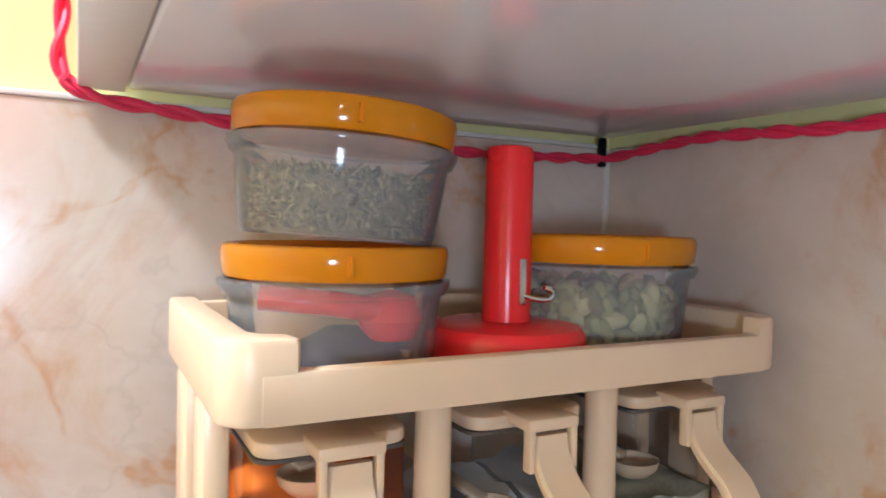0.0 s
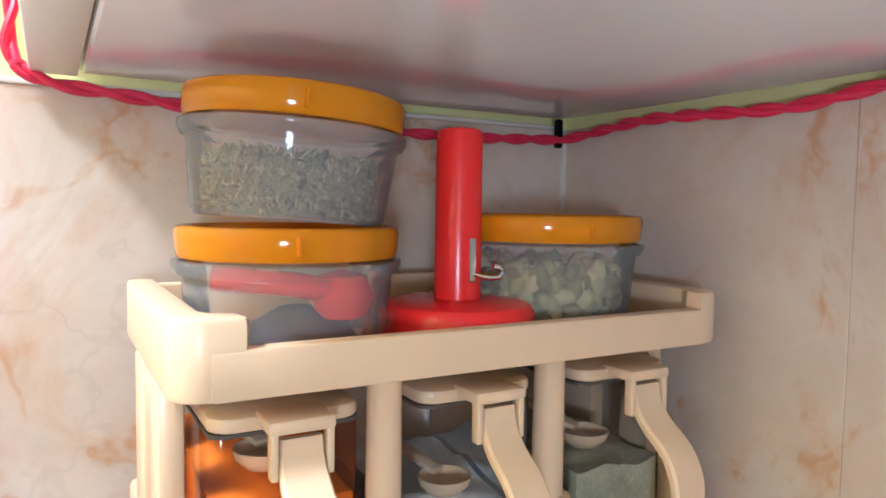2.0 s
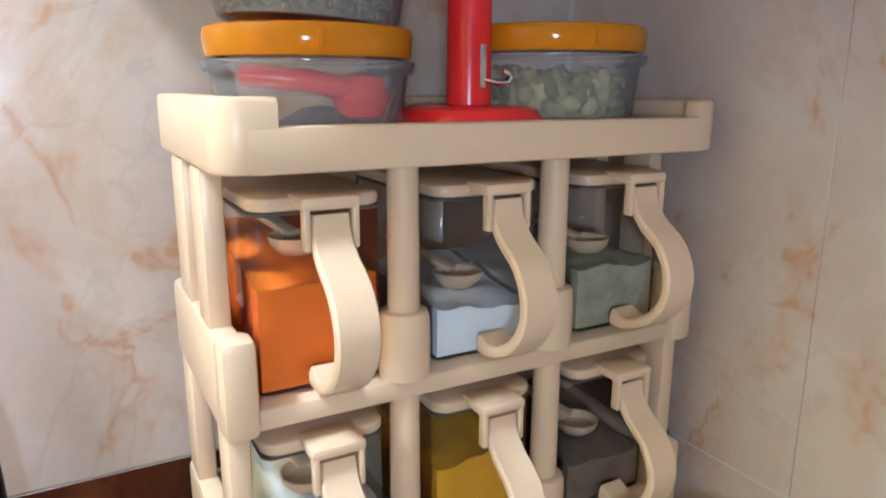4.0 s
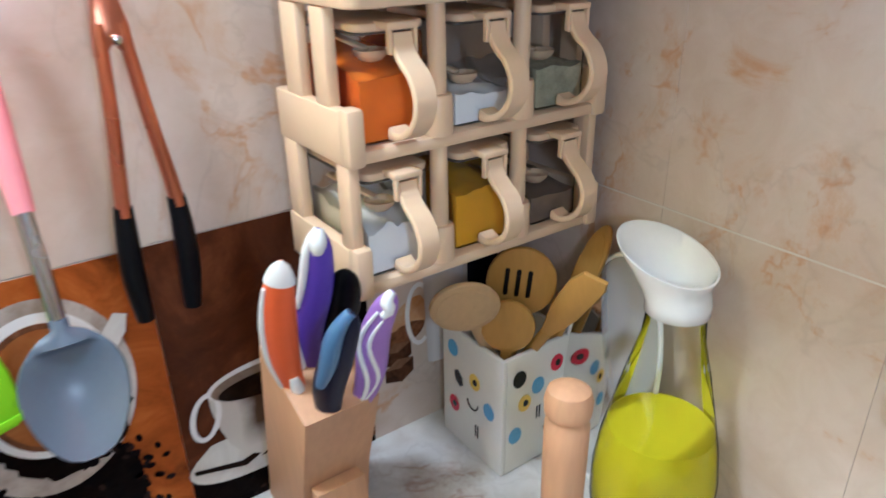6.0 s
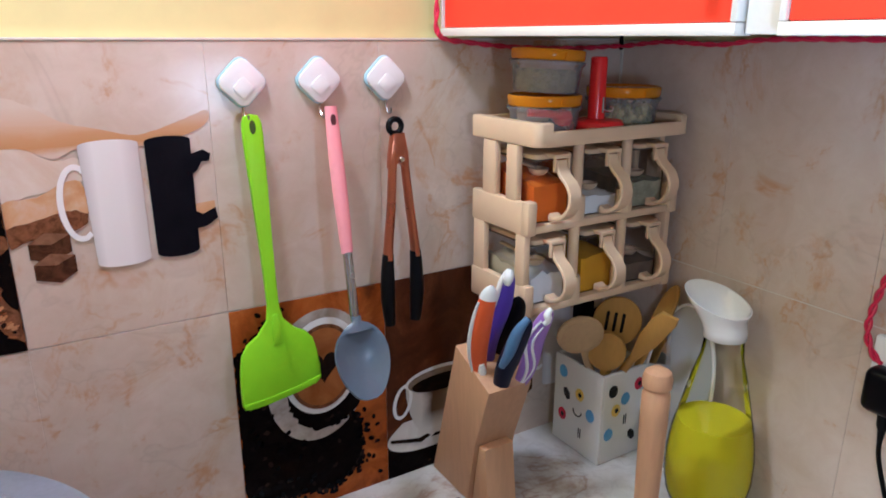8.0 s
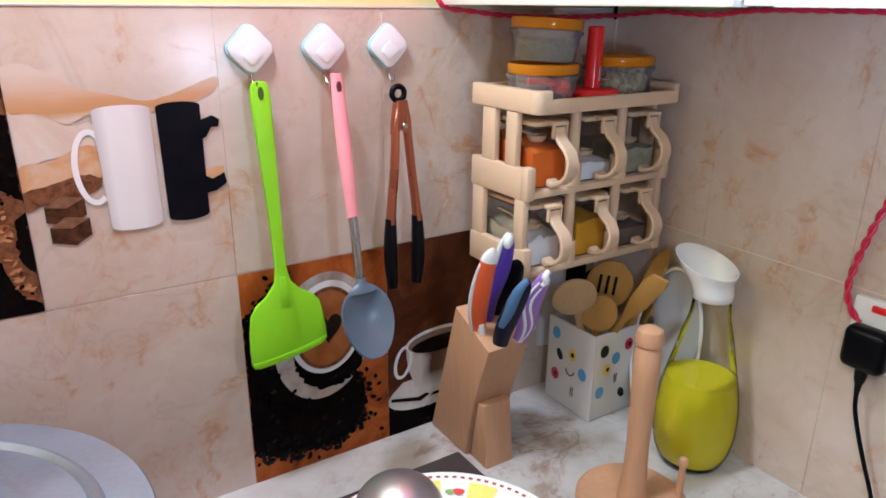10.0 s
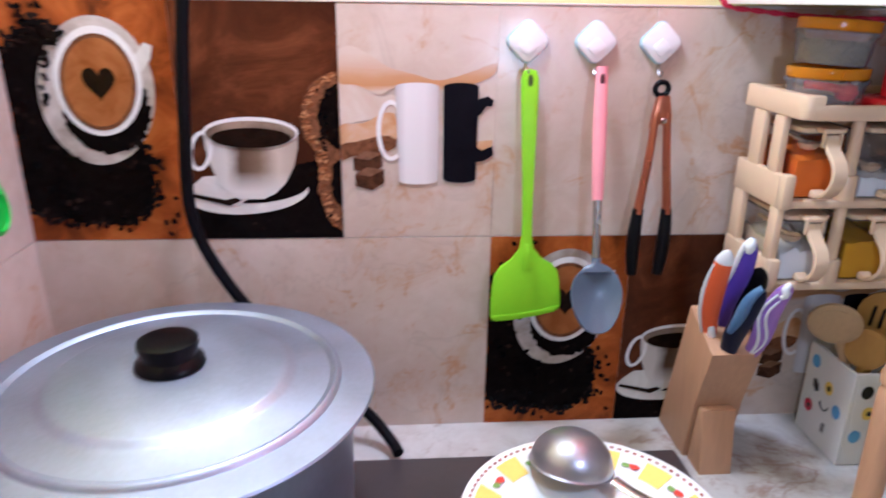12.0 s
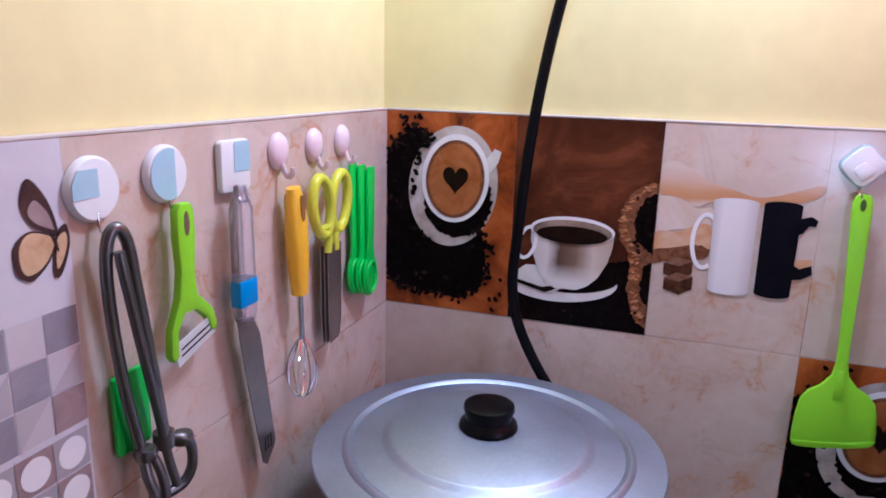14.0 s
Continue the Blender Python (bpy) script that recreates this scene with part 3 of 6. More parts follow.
def cup_tile(t, u0, z0, seed):
    rng = random.Random(seed)
    shape("ground", clip([(0, 0), (203, 0), (203, 305), (0, 305)]), 1, P_UMBER, t, u0, z0)
    shape("table", clip(ragged([(0, 236), (60, 228), (130, 206), (203, 190), (203, 305), (0, 305)], 1.5, rng)), 2, P_DARK, t, u0, z0)
    shape("saucer", ellipse(79, 241, 80, 29, 48, -4), 3, P_CHINA, t, u0, z0)
    shape("saucer_shadow", ellipse(98, 235, 62, 19, 30, -6), 4, P_DARK, t, u0, z0)
    shape("saucer_well", [(6, 232), (24, 218), (60, 216), (78, 250), (64, 258), (34, 252)], 5, P_CHINA, t, u0, z0)
    shape("spoon", [(4, 240), (50, 250), (66, 246), (70, 251), (54, 258), (4, 245)], 6, P_BLACKCOFFEE, t, u0, z0)
    body = [(29, 160), (149, 160), (148, 180), (142, 204), (130, 227), (116, 241), (100, 249), (68, 249), (54, 241), (43, 226), (35, 204), (30, 180)]
    shape("cup", body, 7, P_CUP, t, u0, z0)
    shape("cup_handle", ring(24, 184, 15, 27, 5.5, 0, 360, 14), 8, P_WHITE, t, u0, z0)
    shape("cup_rim", ellipse(89, 160, 60.5, 20, 48), 9, P_WHITE, t, u0, z0)
    shape("cup_inside", ellipse(89, 162, 57, 17, 48), 10, P_CHINA_SHADE, t, u0, z0)
    shape("coffee", ellipse(89, 167, 51, 13, 40), 11, P_BLACKCOFFEE, t, u0, z0)
    sack = [(203, 84), (184, 87), (168, 98), (158, 118), (152, 142), (157, 166), (170, 184), (174, 212), (171, 238), (177, 262), (187, 284), (203, 296)]
    shape("sack", clip(ragged(sack, 1.5, rng)), 5, P_SACK, t, u0, z0)
    rope = bmesh.new()
    for i in range(len(sack) - 1):
        (a, b), (c, d) = sack[i], sack[i + 1]
        for k in range(int(math.hypot(c - a, d - b) / 1.7)):
            f = rng.random()
            u, v = a + (c - a) * f + rng.uniform(3, 13), b + (d - b) * f + rng.uniform(-2, 4)
            if u < 197 and v < 296:
                prism([(p * 0.001, -q * 0.001) for p, q in ellipse(u, v, rng.uniform(3.0, 5.0), rng.uniform(1.2, 1.9), 8, rng.uniform(-55, 20))], 0, on_a(u0, z0, LAYER * (5.2 + 0.08 * (k % 7))), bm=rope)
    part("knitted_edge", rope, P_ROPE, t, "knitted brown sack edge print", smooth=False)
    shape("sack_mouth", clip(ragged([(203, 98), (190, 103), (179, 118), (174, 142), (180, 166), (203, 184)], 2, rng)), 6, P_DARK, t, u0, z0)
    shape("sack_mouth", clip(ragged([(203, 196), (194, 202), (189, 226), (193, 252), (203, 262)], 2, rng)), 6, P_DARK, t, u0, z0)
    spots = [(rng.uniform(176, 198), rng.uniform(104, 184)) for k in range(36)] + [(rng.uniform(4, 198), rng.uniform(270, 300)) for k in range(30)]
    beans("bean_scatter", spots, 9, t, u0, z0, rng, (2.0, 3.4))


def mug_tile(t, u0, z0, seed, lim=203.0):
    rng = random.Random(seed)
    shape("drape", clip(ragged(curvy([(0, 60), (16, 52), (36, 60), (62, 76), (96, 86), (128, 93), (164, 84), (200, 72), (196, 88), (160, 101), (140, 104), (100, 108), (70, 104), (50, 112), (24, 100), (0, 96)]), 0.4, rng), lim), 2, P_VEIL, t, u0, z0)
    shape("drape", clip(ragged(curvy([(0, 93), (24, 99), (50, 114), (70, 112), (78, 132), (48, 142), (24, 146), (0, 150)]), 0.5, rng), lim), 1.5, P_PALEDRAPE, t, u0, z0)
    shape("drape_fold", clip(ragged(curvy([(0, 152), (30, 148), (50, 138), (70, 136), (76, 160), (66, 180), (40, 186), (22, 178), (4, 192)]), 0.5, rng), lim), 2, P_DRAPE, t, u0, z0)
    shape("drape_shade", clip(ragged(curvy([(0, 178), (28, 170), (58, 164), (74, 172), (60, 186), (24, 190), (0, 196)]), 1.2, rng), lim), 2.5, P_SACK, t, u0, z0)
    for du, dv in ((20, 220), (18, 198)):
        shape("chocolate", [(du - 2, dv - 4), (du + 14, dv - 14), (du + 36, dv - 10), (du + 36, dv + 8), (du + 20, dv + 18), (du - 2, dv + 12)], 3, P_CHOC, t, u0, z0)
        shape("chocolate_top", [(du - 2, dv - 4), (du + 14, dv - 14), (du + 36, dv - 10), (du + 18, dv - 1)], 4, P_CHOC_TOP, t, u0, z0)
    shape("mug_handle", clip(ring(66, 158, 19, 40, 6, 60, 300), lim), 4, P_WHITE, t, u0, z0)
    shape("white_mug", [(72, 102)] + ellipse(100, 101, 28, 5, 12, 0, 180, 360) + [(128, 102), (128, 224)] + ellipse(102, 224, 26, 6, 12, 0, 0, 180) + [(76, 224)], 5, P_MUG, t, u0, z0)
    shape("mug_handle", clip([(176, 118), (192, 113), (200, 118), (198, 126), (190, 126), (184, 136), (176, 140)], lim), 4, P_BLACK, t, u0, z0)
    shape("mug_handle", clip([(176, 178), (186, 184), (200, 178), (202, 190), (190, 198), (176, 200)], lim), 4, P_BLACK, t, u0, z0)
    shape("handle_gap", clip([(178, 172), (200, 170), (200, 179), (186, 184), (178, 180)], lim), 3, P_DRAPE, t, u0, z0)
    shape("black_mug", clip([(134, 102)] + ellipse(157, 101, 23, 5, 12, 0, 180, 360) + [(180, 102), (179, 222)] + ellipse(157, 222, 22, 6, 12, 0, 0, 180) + [(135, 222)], lim), 5, P_BLACK, t, u0, z0)


heart_tile(tiles_a[0, 0], 0.0, TOP, 1)
cup_tile(tiles_a[1, 0], TW, TOP, 2)
mug_tile(tiles_a[2, 0], 2 * TW, TOP, 3)
heart_tile(tiles_a[3, 1], 3 * TW, ROW, 4)
cup_tile(tiles_a[4, 1], 4 * TW, ROW, 5)
mug_tile(tiles_a[5, 1], 5 * TW, ROW, 6, 196)


def mosaic_tile(t, y0, z0, seed):
    """Pale tile printed with a butterfly, grey squares and rings of discs."""
    rng = random.Random(seed)
    w = "c"
    shape("ground", clip([(0, 0), (203, 0), (203, 305), (0, 305)]), 1, P_PALE, t, y0, z0, w)
    bm = bmesh.new()
    for cu, cv in ((187, 142), (156, 174), (125, 142), (125, 206), (94, 174), (63, 206), (63, 142)):
        o = [(cu - 15, cv - 15.5), (cu + 15, cv - 15.5), (cu + 15, cv + 15.5), (cu - 15, cv + 15.5)]
        prism([(a * 0.001, -b * 0.001) for a, b in o], 0, on_c(y0, z0, LAYER * 2), bm=bm)
    part("grey_square", bm, P_SLATE, t, smooth=False)
    bm = bmesh.new()
    for cu, cv in ((187, 174), (156, 206), (156, 142), (94, 206), (125, 174), (94, 142), (63, 174)):
        for o in ([(cu - 15, cv - 15.5), (cu + 15, cv - 15.5), (cu - 15, cv + 15.5)], [(cu + 15, cv - 15.5), (cu + 15, cv + 15.5), (cu - 15, cv + 15.5)]):
            prism([(a * 0.001, -b * 0.001) for a, b in o], 0, on_c(y0, z0, LAYER * 2), bm=bm)
    part("pale_square", bm, P_GREYSQ, t, smooth=False)
    shape("mauve_square", [(172, 190.5), (202, 190.5), (202, 221.5), (172, 221.5)], 3, P_MAUVE, t, y0, z0, w)
    for r in range(2):
        for c in range(6):
            cu, cv = 184 - c * 33, 243 + r * 34
            shape("disc_ground", clip([(cu - 16, cv - 16), (cu + 16, cv - 16), (cu + 16, cv + 16), (cu - 16, cv + 16)]), 3, P_MAUVE if (r + c) % 2 else P_GREYSQ, t, y0, z0, w)
            shape("disc", ellipse(cu, cv, 13, 13, 24), 4, P_WHITE, t, y0, z0, w)

    def fly(pts):
        return clip(curvy([(202 - (199 - u) * 0.62, 28 + (v - 36) * 0.74) for u, v in pts]))

    # butterfly, with open wings
    shape("wing_edge", fly([(176, 92), (150, 80), (138, 60), (142, 42), (150, 34), (162, 42), (176, 62), (184, 90)]), 4, P_WINGDARK, t, y0, z0, w)
    shape("wing", fly([(174, 86), (156, 78), (146, 68), (150, 58), (158, 56), (172, 70), (178, 86)]), 5, P_MAUVE, t, y0, z0, w)
    shape("wing_edge", fly([(176, 94), (150, 84), (132, 88), (122, 100), (124, 122), (138, 132), (150, 130), (168, 118), (178, 104)]), 4, P_WINGDARK, t, y0, z0, w)
    shape("wing", fly([(174, 94), (150, 86), (136, 90), (129, 102), (131, 120), (141, 126), (160, 120), (175, 104)]), 5, P_WING, t, y0, z0, w)
    shape("wing_edge", fly([(180, 94), (196, 84), (199, 104), (190, 124), (180, 136), (172, 130)]), 4, P_WINGDARK, t, y0, z0, w)
    shape("wing", fly([(181, 98), (193, 92), (194, 104), (186, 120), (177, 126)]), 5, P_WING, t, y0, z0, w)
    shape("butterfly_body", fly(ellipse(177, 98, 2.5, 13, 16, -18)), 6, P_WINGDARK, t, y0, z0, w)


mosaic_tile(tiles_c[3, 0], -4 * TW + 0.0096, TOP, 8)

# ---- wall cabinet ----
CX0, CB = 0.917, 1.4615
cab = thing("wall_cabinet", "red laminate wall cabinet with a silver underside", "cabinet", (1.06, -0.5, CB))
part("body", box(CX0, W - 0.002, -1.6, -0.004, CB, CB + 0.6, 0.002), M_SILVER, cab, "silver laminate carcass", smooth=False)
y_door = [(-0.428, -0.006), (-0.90, -0.462), (-1.36, -0.934)]
for y0, y1 in y_door:
    d = part("door", box(CX0 - 0.018, CX0 - 0.001, y0 + 0.006, y1 - 0.006, CB + 0.008, CB + 0.585, 0.001), M_RED_DOOR, cab, "bright red laminate door", smooth=False)
    part("frame", box(CX0 - 0.021, CX0 - 0.001, y0, y1, CB - 0.002, CB + 0.0075, 0.001), M_ALU, d, "white aluminium edge")
    part("frame", box(CX0 - 0.021, CX0 - 0.001, y0, y0 + 0.0055, CB + 0.008, CB + 0.59, 0.001), M_ALU, d, "white aluminium edge")
    part("frame", box(CX0 - 0.021, CX0 - 0.001, y1 - 0.0055, y1, CB + 0.008, CB + 0.59, 0.001), M_ALU, d, "white aluminium edge")
    hb = box(CX0 - 0.036, CX0 - 0.030, y0 + 0.024, y0 + 0.036, CB + 0.032, CB + 0.14, 0.002)
    for zz in (CB + 0.045, CB + 0.125):
        box(CX0 - 0.032, CX0 - 0.017, y0 + 0.026, y0 + 0.034, zz - 0.004, zz + 0.004, 0.001, bm=hb)
    part("handle", hb, M_CHROME, d, "chrome bar handle")
for y0, y1 in ((-0.460, -0.430), (-0.932, -0.902)):
    part("upright", box(CX0 - 0.012, CX0 - 0.001, y0, y1, CB - 0.001, CB + 0.59, 0.001), M_ALU, cab, "white aluminium upright between doors")

# ---- red twisted wire under the cabinet ----


def twisted(path, gap, radius, pitch):
    bm = bmesh.new()
    pts = smooth_path(path, 40)
    for phase in (0, math.pi):
        run, strand = 0.0, []
        for i, p in enumerate(pts):
            if i:
                run += (p - pts[i - 1]).length
            t = (pts[min(i + 1, len(pts) - 1)] - pts[max(i - 1, 0)]).normalized()
            a = Vector((0, 0, 1)) if abs(t.z) < 0.85 else Vector((0, 1, 0))
            a = (a - t * a.dot(t)).normalized()
            b = t.cross(a)
            w = 2 * math.pi * run / pitch + phase
            strand.append(p + gap * (a * math.cos(w) + b * math.sin(w)))
        sweep(strand, radius, 8, bm=bm)
    return bm


solo("twisted_wire", twisted([(0.886, -0.008, 1.78), (0.888, -0.008, 1.60), (0.890, -0.008, 1.50), (0.889, -0.009, 1.468), (0.902, -0.010, 1.456), (0.935, -0.010, 1.452), (0.99, -0.010, 1.447), (1.06, -0.010, 1.4445), (1.13, -0.010, 1.444), (1.19, -0.010, 1.446), (1.203, -0.016, 1.4465), (1.206, -0.05, 1.450), (1.206, -0.09, 1.453), (1.206, -0.13, 1.4515), (1.206, -0.18, 1.450), (1.206, -0.24, 1.456), (1.206, -0.34, 1.457), (1.206, -0.5, 1.455), (1.206, -0.8, 1.456), (1.206, -1.2, 1.455)], 0.0016, 0.0020, 0.046), M_WIRE, "red twisted electric wire strung below the cabinet", "wire")
solo("cable_tie", box(1.2005, 1.2055, -0.0125, -0.0075, 1.441, 1.4605, 0.0015), M_BLACK, "black cable tie holding the red wire", "cable tie")

# ---- spice rack ----
RX0, RX1, RYF, RYB = 0.9345, 1.1925, -0.156, -0.024
rack = thing("spice_rack", "beige plastic two-tier spice rack on the wall", "spice rack", (1.06, -0.09, 1.122))
def bar(outline, z0, z1, r):
    return prism(outline, z1 - z0, Matrix.Translation((0, 0, z0)), r)


tray = box(RX0 + 0.006, RX1 - 0.004, RYF + 0.003, RYB - 0.002, 1.3370, 1.340, 0.001)
part("tray_floor", tray, M_BEIGE, rack)
# left side wall turns round the front corner and ends in a step
q = 0.012
corner = [(RX0 + q - q * math.cos(radians(a)), RYF + q - q * math.sin(radians(a))) for a in range(0, 91, 15)]
part("tray_side", bar([(RX0, RYB)] + corner + [(RX0 + 0.024, RYF), (RX0 + 0.0255, RYF + 0.003), (RX0 + 0.024, RYF + 0.010), (RX0 + 0.016, RYF + 0.014), (RX0 + 0.013, RYF + 0.020), (RX0 + 0.012, RYB)], 1.336, 1.364, 0.0022), M_BEIGE, rack)
part("tray_front", bar([(RX0 + 0.013, RYF - 0.0003), (RX1 - 0.013, RYF - 0.0003), (RX1 - 0.013, RYF + 0.007), (RX0 + 0.013, RYF + 0.007)], 1.3358, 1.3535, 0.0018), M_BEIGE, rack)
corner = [(RX1 - q + q * math.sin(radians(a)), RYF + q - q * math.cos(radians(a))) for a in range(0, 91, 15)]
part("tray_side", bar([(RX1 - 0.0175, RYF)] + corner + [(RX1, RYB), (RX1 - 0.009, RYB), (RX1 - 0.009, RYF + 0.016), (RX1 - 0.0175, RYF + 0.009)], 1.336, 1.3615, 0.0022), M_BEIGE, rack)
part("tray_back", bar([(RX0 + 0.0125, RYB - 0.006), (RX1 - 0.0095, RYB - 0.006), (RX1 - 0.0095, RYB), (RX0 + 0.0125, RYB)], 1.336, 1.362, 0.0018), M_BEIGE, rack)
SHELVES = ((1.228, ((-0.118, -0.096), (-0.074, -0.046))), (1.1215, ((-0.139, -0.119), (-0.052, -0.027))))
for z, uprights in SHELVES:
    gap = 1.336 - 1.228
    sh = box(RX0 + 0.004, RX1 - 0.004, RYF + 0.014, RYB, z, z + 0.0105, 0.003)
    part("shelf", sh, M_BEIGE, rack)
    for x0 in (RX0, RX1 - 0.012):
        side = box(x0, x0 + 0.012, RYF + 0.013, RYB, z - 0.001, z + 0.040, 0.003)
        box(x0 - 0.0006, x0 + 0.0145, RYF + 0.010, RYF + 0.026, z - 0.001, z + 0.0425, 0.004, bm=side)
        part("side_rail", side, M_BEIGE, rack)
        for ya, yb in uprights:
            part("post", box(x0 + 0.001, x0 + 0.011, ya, yb, z + 0.038, z + gap, 0.0025), M_BEIGE, rack)
    for xc in (1.0180, 1.1010):
        po = lathe([(0.0, 0), (0.0122, 0), (0.0118, 0.028), (0.0108, 0.0308), (0.0074, 0.0316), (0.0070, gap - 0.010), (0, gap - 0.010)], (xc, RYF + 0.0215, z + 0.0102), 24)
        part("post", po, M_BEIGE, rack)
    part("back_rail", box(RX0 + 0.008, RX1 - 0.008, RYB - 0.006, RYB, z + 0.004, z + 0.03, 0.002), M_BEIGE, rack)




def powder(w, d, h, slope, rough, material, parent, rng, label):
    """A heap in a rectangular jar, uneven on top."""
    bm = bmesh.new()
    n = 12
    top = [[None] * (n + 1) for _ in range(n + 1)]
    for i in range(n + 1):
        for j in range(n + 1):
            x, y = -w / 2 + w * i / n, -d / 2 + d * j / n
            z = h + slope * (y / d) + rough * (noise.noise(Vector((x * 60 + rng.random() * 0.01, y * 60, h * 90))) + 0.5 * noise.noise(Vector((x * 160, y * 160, h * 50))))
            top[i][j] = bm.verts.new((x, y, max(z, 0.004)))
    for i in range(n):
        for j in range(n):
            bm.faces.new((top[i][j], top[i + 1][j], top[i + 1][j + 1], top[i][j + 1]))
    rim = [top[i][0] for i in range(n + 1)] + [top[n][j] for j in range(1, n + 1)] + [top[i][n] for i in range(n - 1, -1, -1)] + [top[0][j] for j in range(n - 1, 0, -1)]
    low = [bm.verts.new((v.co.x, v.co.y, 0.002)) for v in rim]
    for k in range(len(rim)):
        k2 = (k + 1) % len(rim)
        bm.faces.new((rim[k], low[k], low[k2], rim[k2]))
    bm.faces.new(low)
    bm.transform(Matrix.Translation(PLACE[parent]))
    part("spice", bm, material, parent, label)


def banded(path, half, thick, end=1.0):
    """A flat band with softened edges along a path in the plane of y and z; it thickens at its end."""
    bm = bmesh.new()
    rings = []
    n = len(path)
    for i, p in enumerate(path):
        t = (path[min(i + 1, n - 1)] - path[max(i - 1, 0)]).normalized()
        nrm = t.cross(Vector((1, 0, 0))).normalized()
        k = i / (n - 1)
        hw = half * (0.86 + 0.14 * math.sin(math.pi * min(1, 1.15 * k)))
        th = thick * (1 + end * max(0, k - 0.86) / 0.14)
        sec = [(-hw, -th * 0.5), (-hw * 0.88, -th), (hw * 0.88, -th), (hw, -th * 0.5), (hw, th * 0.5), (hw * 0.88, th), (-hw * 0.88, th), (-hw, th * 0.5)]
        rings.append([bm.verts.new(p + Vector((a, 0, 0)) + nrm * b) for a, b in sec])
    for a, b in zip(rings, rings[1:]):
        for k in range(8):
            bm.faces.new((a[k], a[(k + 1) % 8], b[(k + 1) % 8], b[k]))
    bm.faces.new(rings[0])
    bm.faces.new(rings[-1])
    return bm


def spice_jar(cx, z, fill, slope, rough, material, label, what, spoon):
    """Clear drawer jar with a beige hinged lid and a bowed handle in front."""
    rng = random.Random(int(cx * 1000 + z * 10000))
    w, d, h = 0.057, 0.100, 0.0785
    at = Vector((cx, -0.134 + d / 2, z))
    jar = thing("spice_jar", label, "spice jar", at, "spice jars in the rack")
    yf = -d / 2
    body = prism(rounded(-w / 2, w / 2, -d / 2, d / 2, 0.005), h, Matrix.Translation(at + Vector((0, 0, 0.0008))), 0.0015)
    part("body", body, M_SMOKE, jar, "clear plastic body")
    powder(w - 0.004, d - 0.005, fill, slope, rough, material, jar, rng, what)
    lid = prism(rounded(-w / 2 - 0.0005, w / 2 + 0.0005, -d / 2 - 0.002, d / 2 + 0.001, 0.009), 0.0062, Matrix.Translation(at + Vector((0, 0, h + 0.0008))), 0.002)
    lid = part("lid", lid, M_BEIGE, jar, "beige plastic lid")
    part("seal", prism(rounded(-w / 2 - 0.0003, w / 2 + 0.0003, -d / 2 - 0.0004, d / 2 + 0.0004, 0.006), 0.0015, Matrix.Translation(at + Vector((0, 0, h - 0.0008))), 0), M_SEAL, jar, "dark seal line below the lid")
    # hinge clip: a short tongue that reaches over the lid's front edge
    cl = box(-0.0125, 0.0125, yf - 0.0175, yf + 0.003, h + 0.0030, h + 0.0085, 0.0018)
    for sx in (-1, 1):
        box(sx * 0.0102 - 0.0014, sx * 0.0102 + 0.0014, yf - 0.0172, yf - 0.0120, h - 0.0130, h + 0.0045, 0.0008, bm=cl)
    cl.transform(Matrix.Translation(at))
    part("clip", cl, M_BEIGE, lid, "beige hinge clip")
    bow = [(0, yf - 0.0135, h + 0.001), (0, yf - 0.0150, h - 0.008), (0, yf - 0.0215, h - 0.0165), (0, yf - 0.0345, h - 0.0265), (0, yf - 0.0410, h - 0.0400), (0, yf - 0.0385, h - 0.0540), (0, yf - 0.0280, h - 0.0655), (0, yf - 0.0140, h - 0.0715), (0, yf - 0.0035, h - 0.0705)]
    hd = banded(smooth_path(bow, 6), 0.0092, 0.0025, 0.9)
    hd.transform(Matrix.Translation(at))
    part("handle", hd, M_BEIGE, jar, "bowed beige handle")
    if spoon:
        sp = box(-0.004, 0.004, -0.004, 0.045, 0, 0.003, 0.001, turn=pose(0, 0, 0, 16, 0, 24))
        lathe([(0, -0.006), (0.008, -0.004), (0.012, 0.0), (0.013, 0.004), (0.012, 0.004), (0.010, 0.0), (0, -0.003)], (0, -0.012, -0.002), 16, bm=sp)
        sp.transform(Matrix.Translation(at + Vector((-0.002, -0.012, fill + 0.008))))
        part("spoon", sp, M_BEIGE, jar, "small beige scoop")
    return jar


XC = (0.9795, 1.0635, 1.1480)
ZU, ZL = 1.2390, 1.1325
spice_jar(XC[0], ZU, 0.054, 0.014, 0.003, M_CHILI, "clear spice jar half full of orange chili powder", "orange chili powder", True)
spice_jar(XC[1], ZU, 0.027, 0.006, 0.005, M_SALT, "clear spice jar with a little white salt", "white salt", True)
spice_jar(XC[2], ZU, 0.036, 0.004, 0.004, M_HERB, "clear spice jar with dry green herbs", "dry green herbs", True)
spice_jar(XC[0], ZL, 0.043, 0.008, 0.007, M_SALT, "clear spice jar half full of white salt", "white salt", True)
spice_jar(XC[1], ZL, 0.051, 0.004, 0.003, M_TURMERIC, "clear spice jar full of yellow turmeric", "yellow turmeric powder", False)
spice_jar(XC[2], ZL, 0.030, 0.010, 0.003, M_PEPPER, "clear spice jar with ground black pepper", "ground black pepper", True)

# ---- round tubs on the rack ----


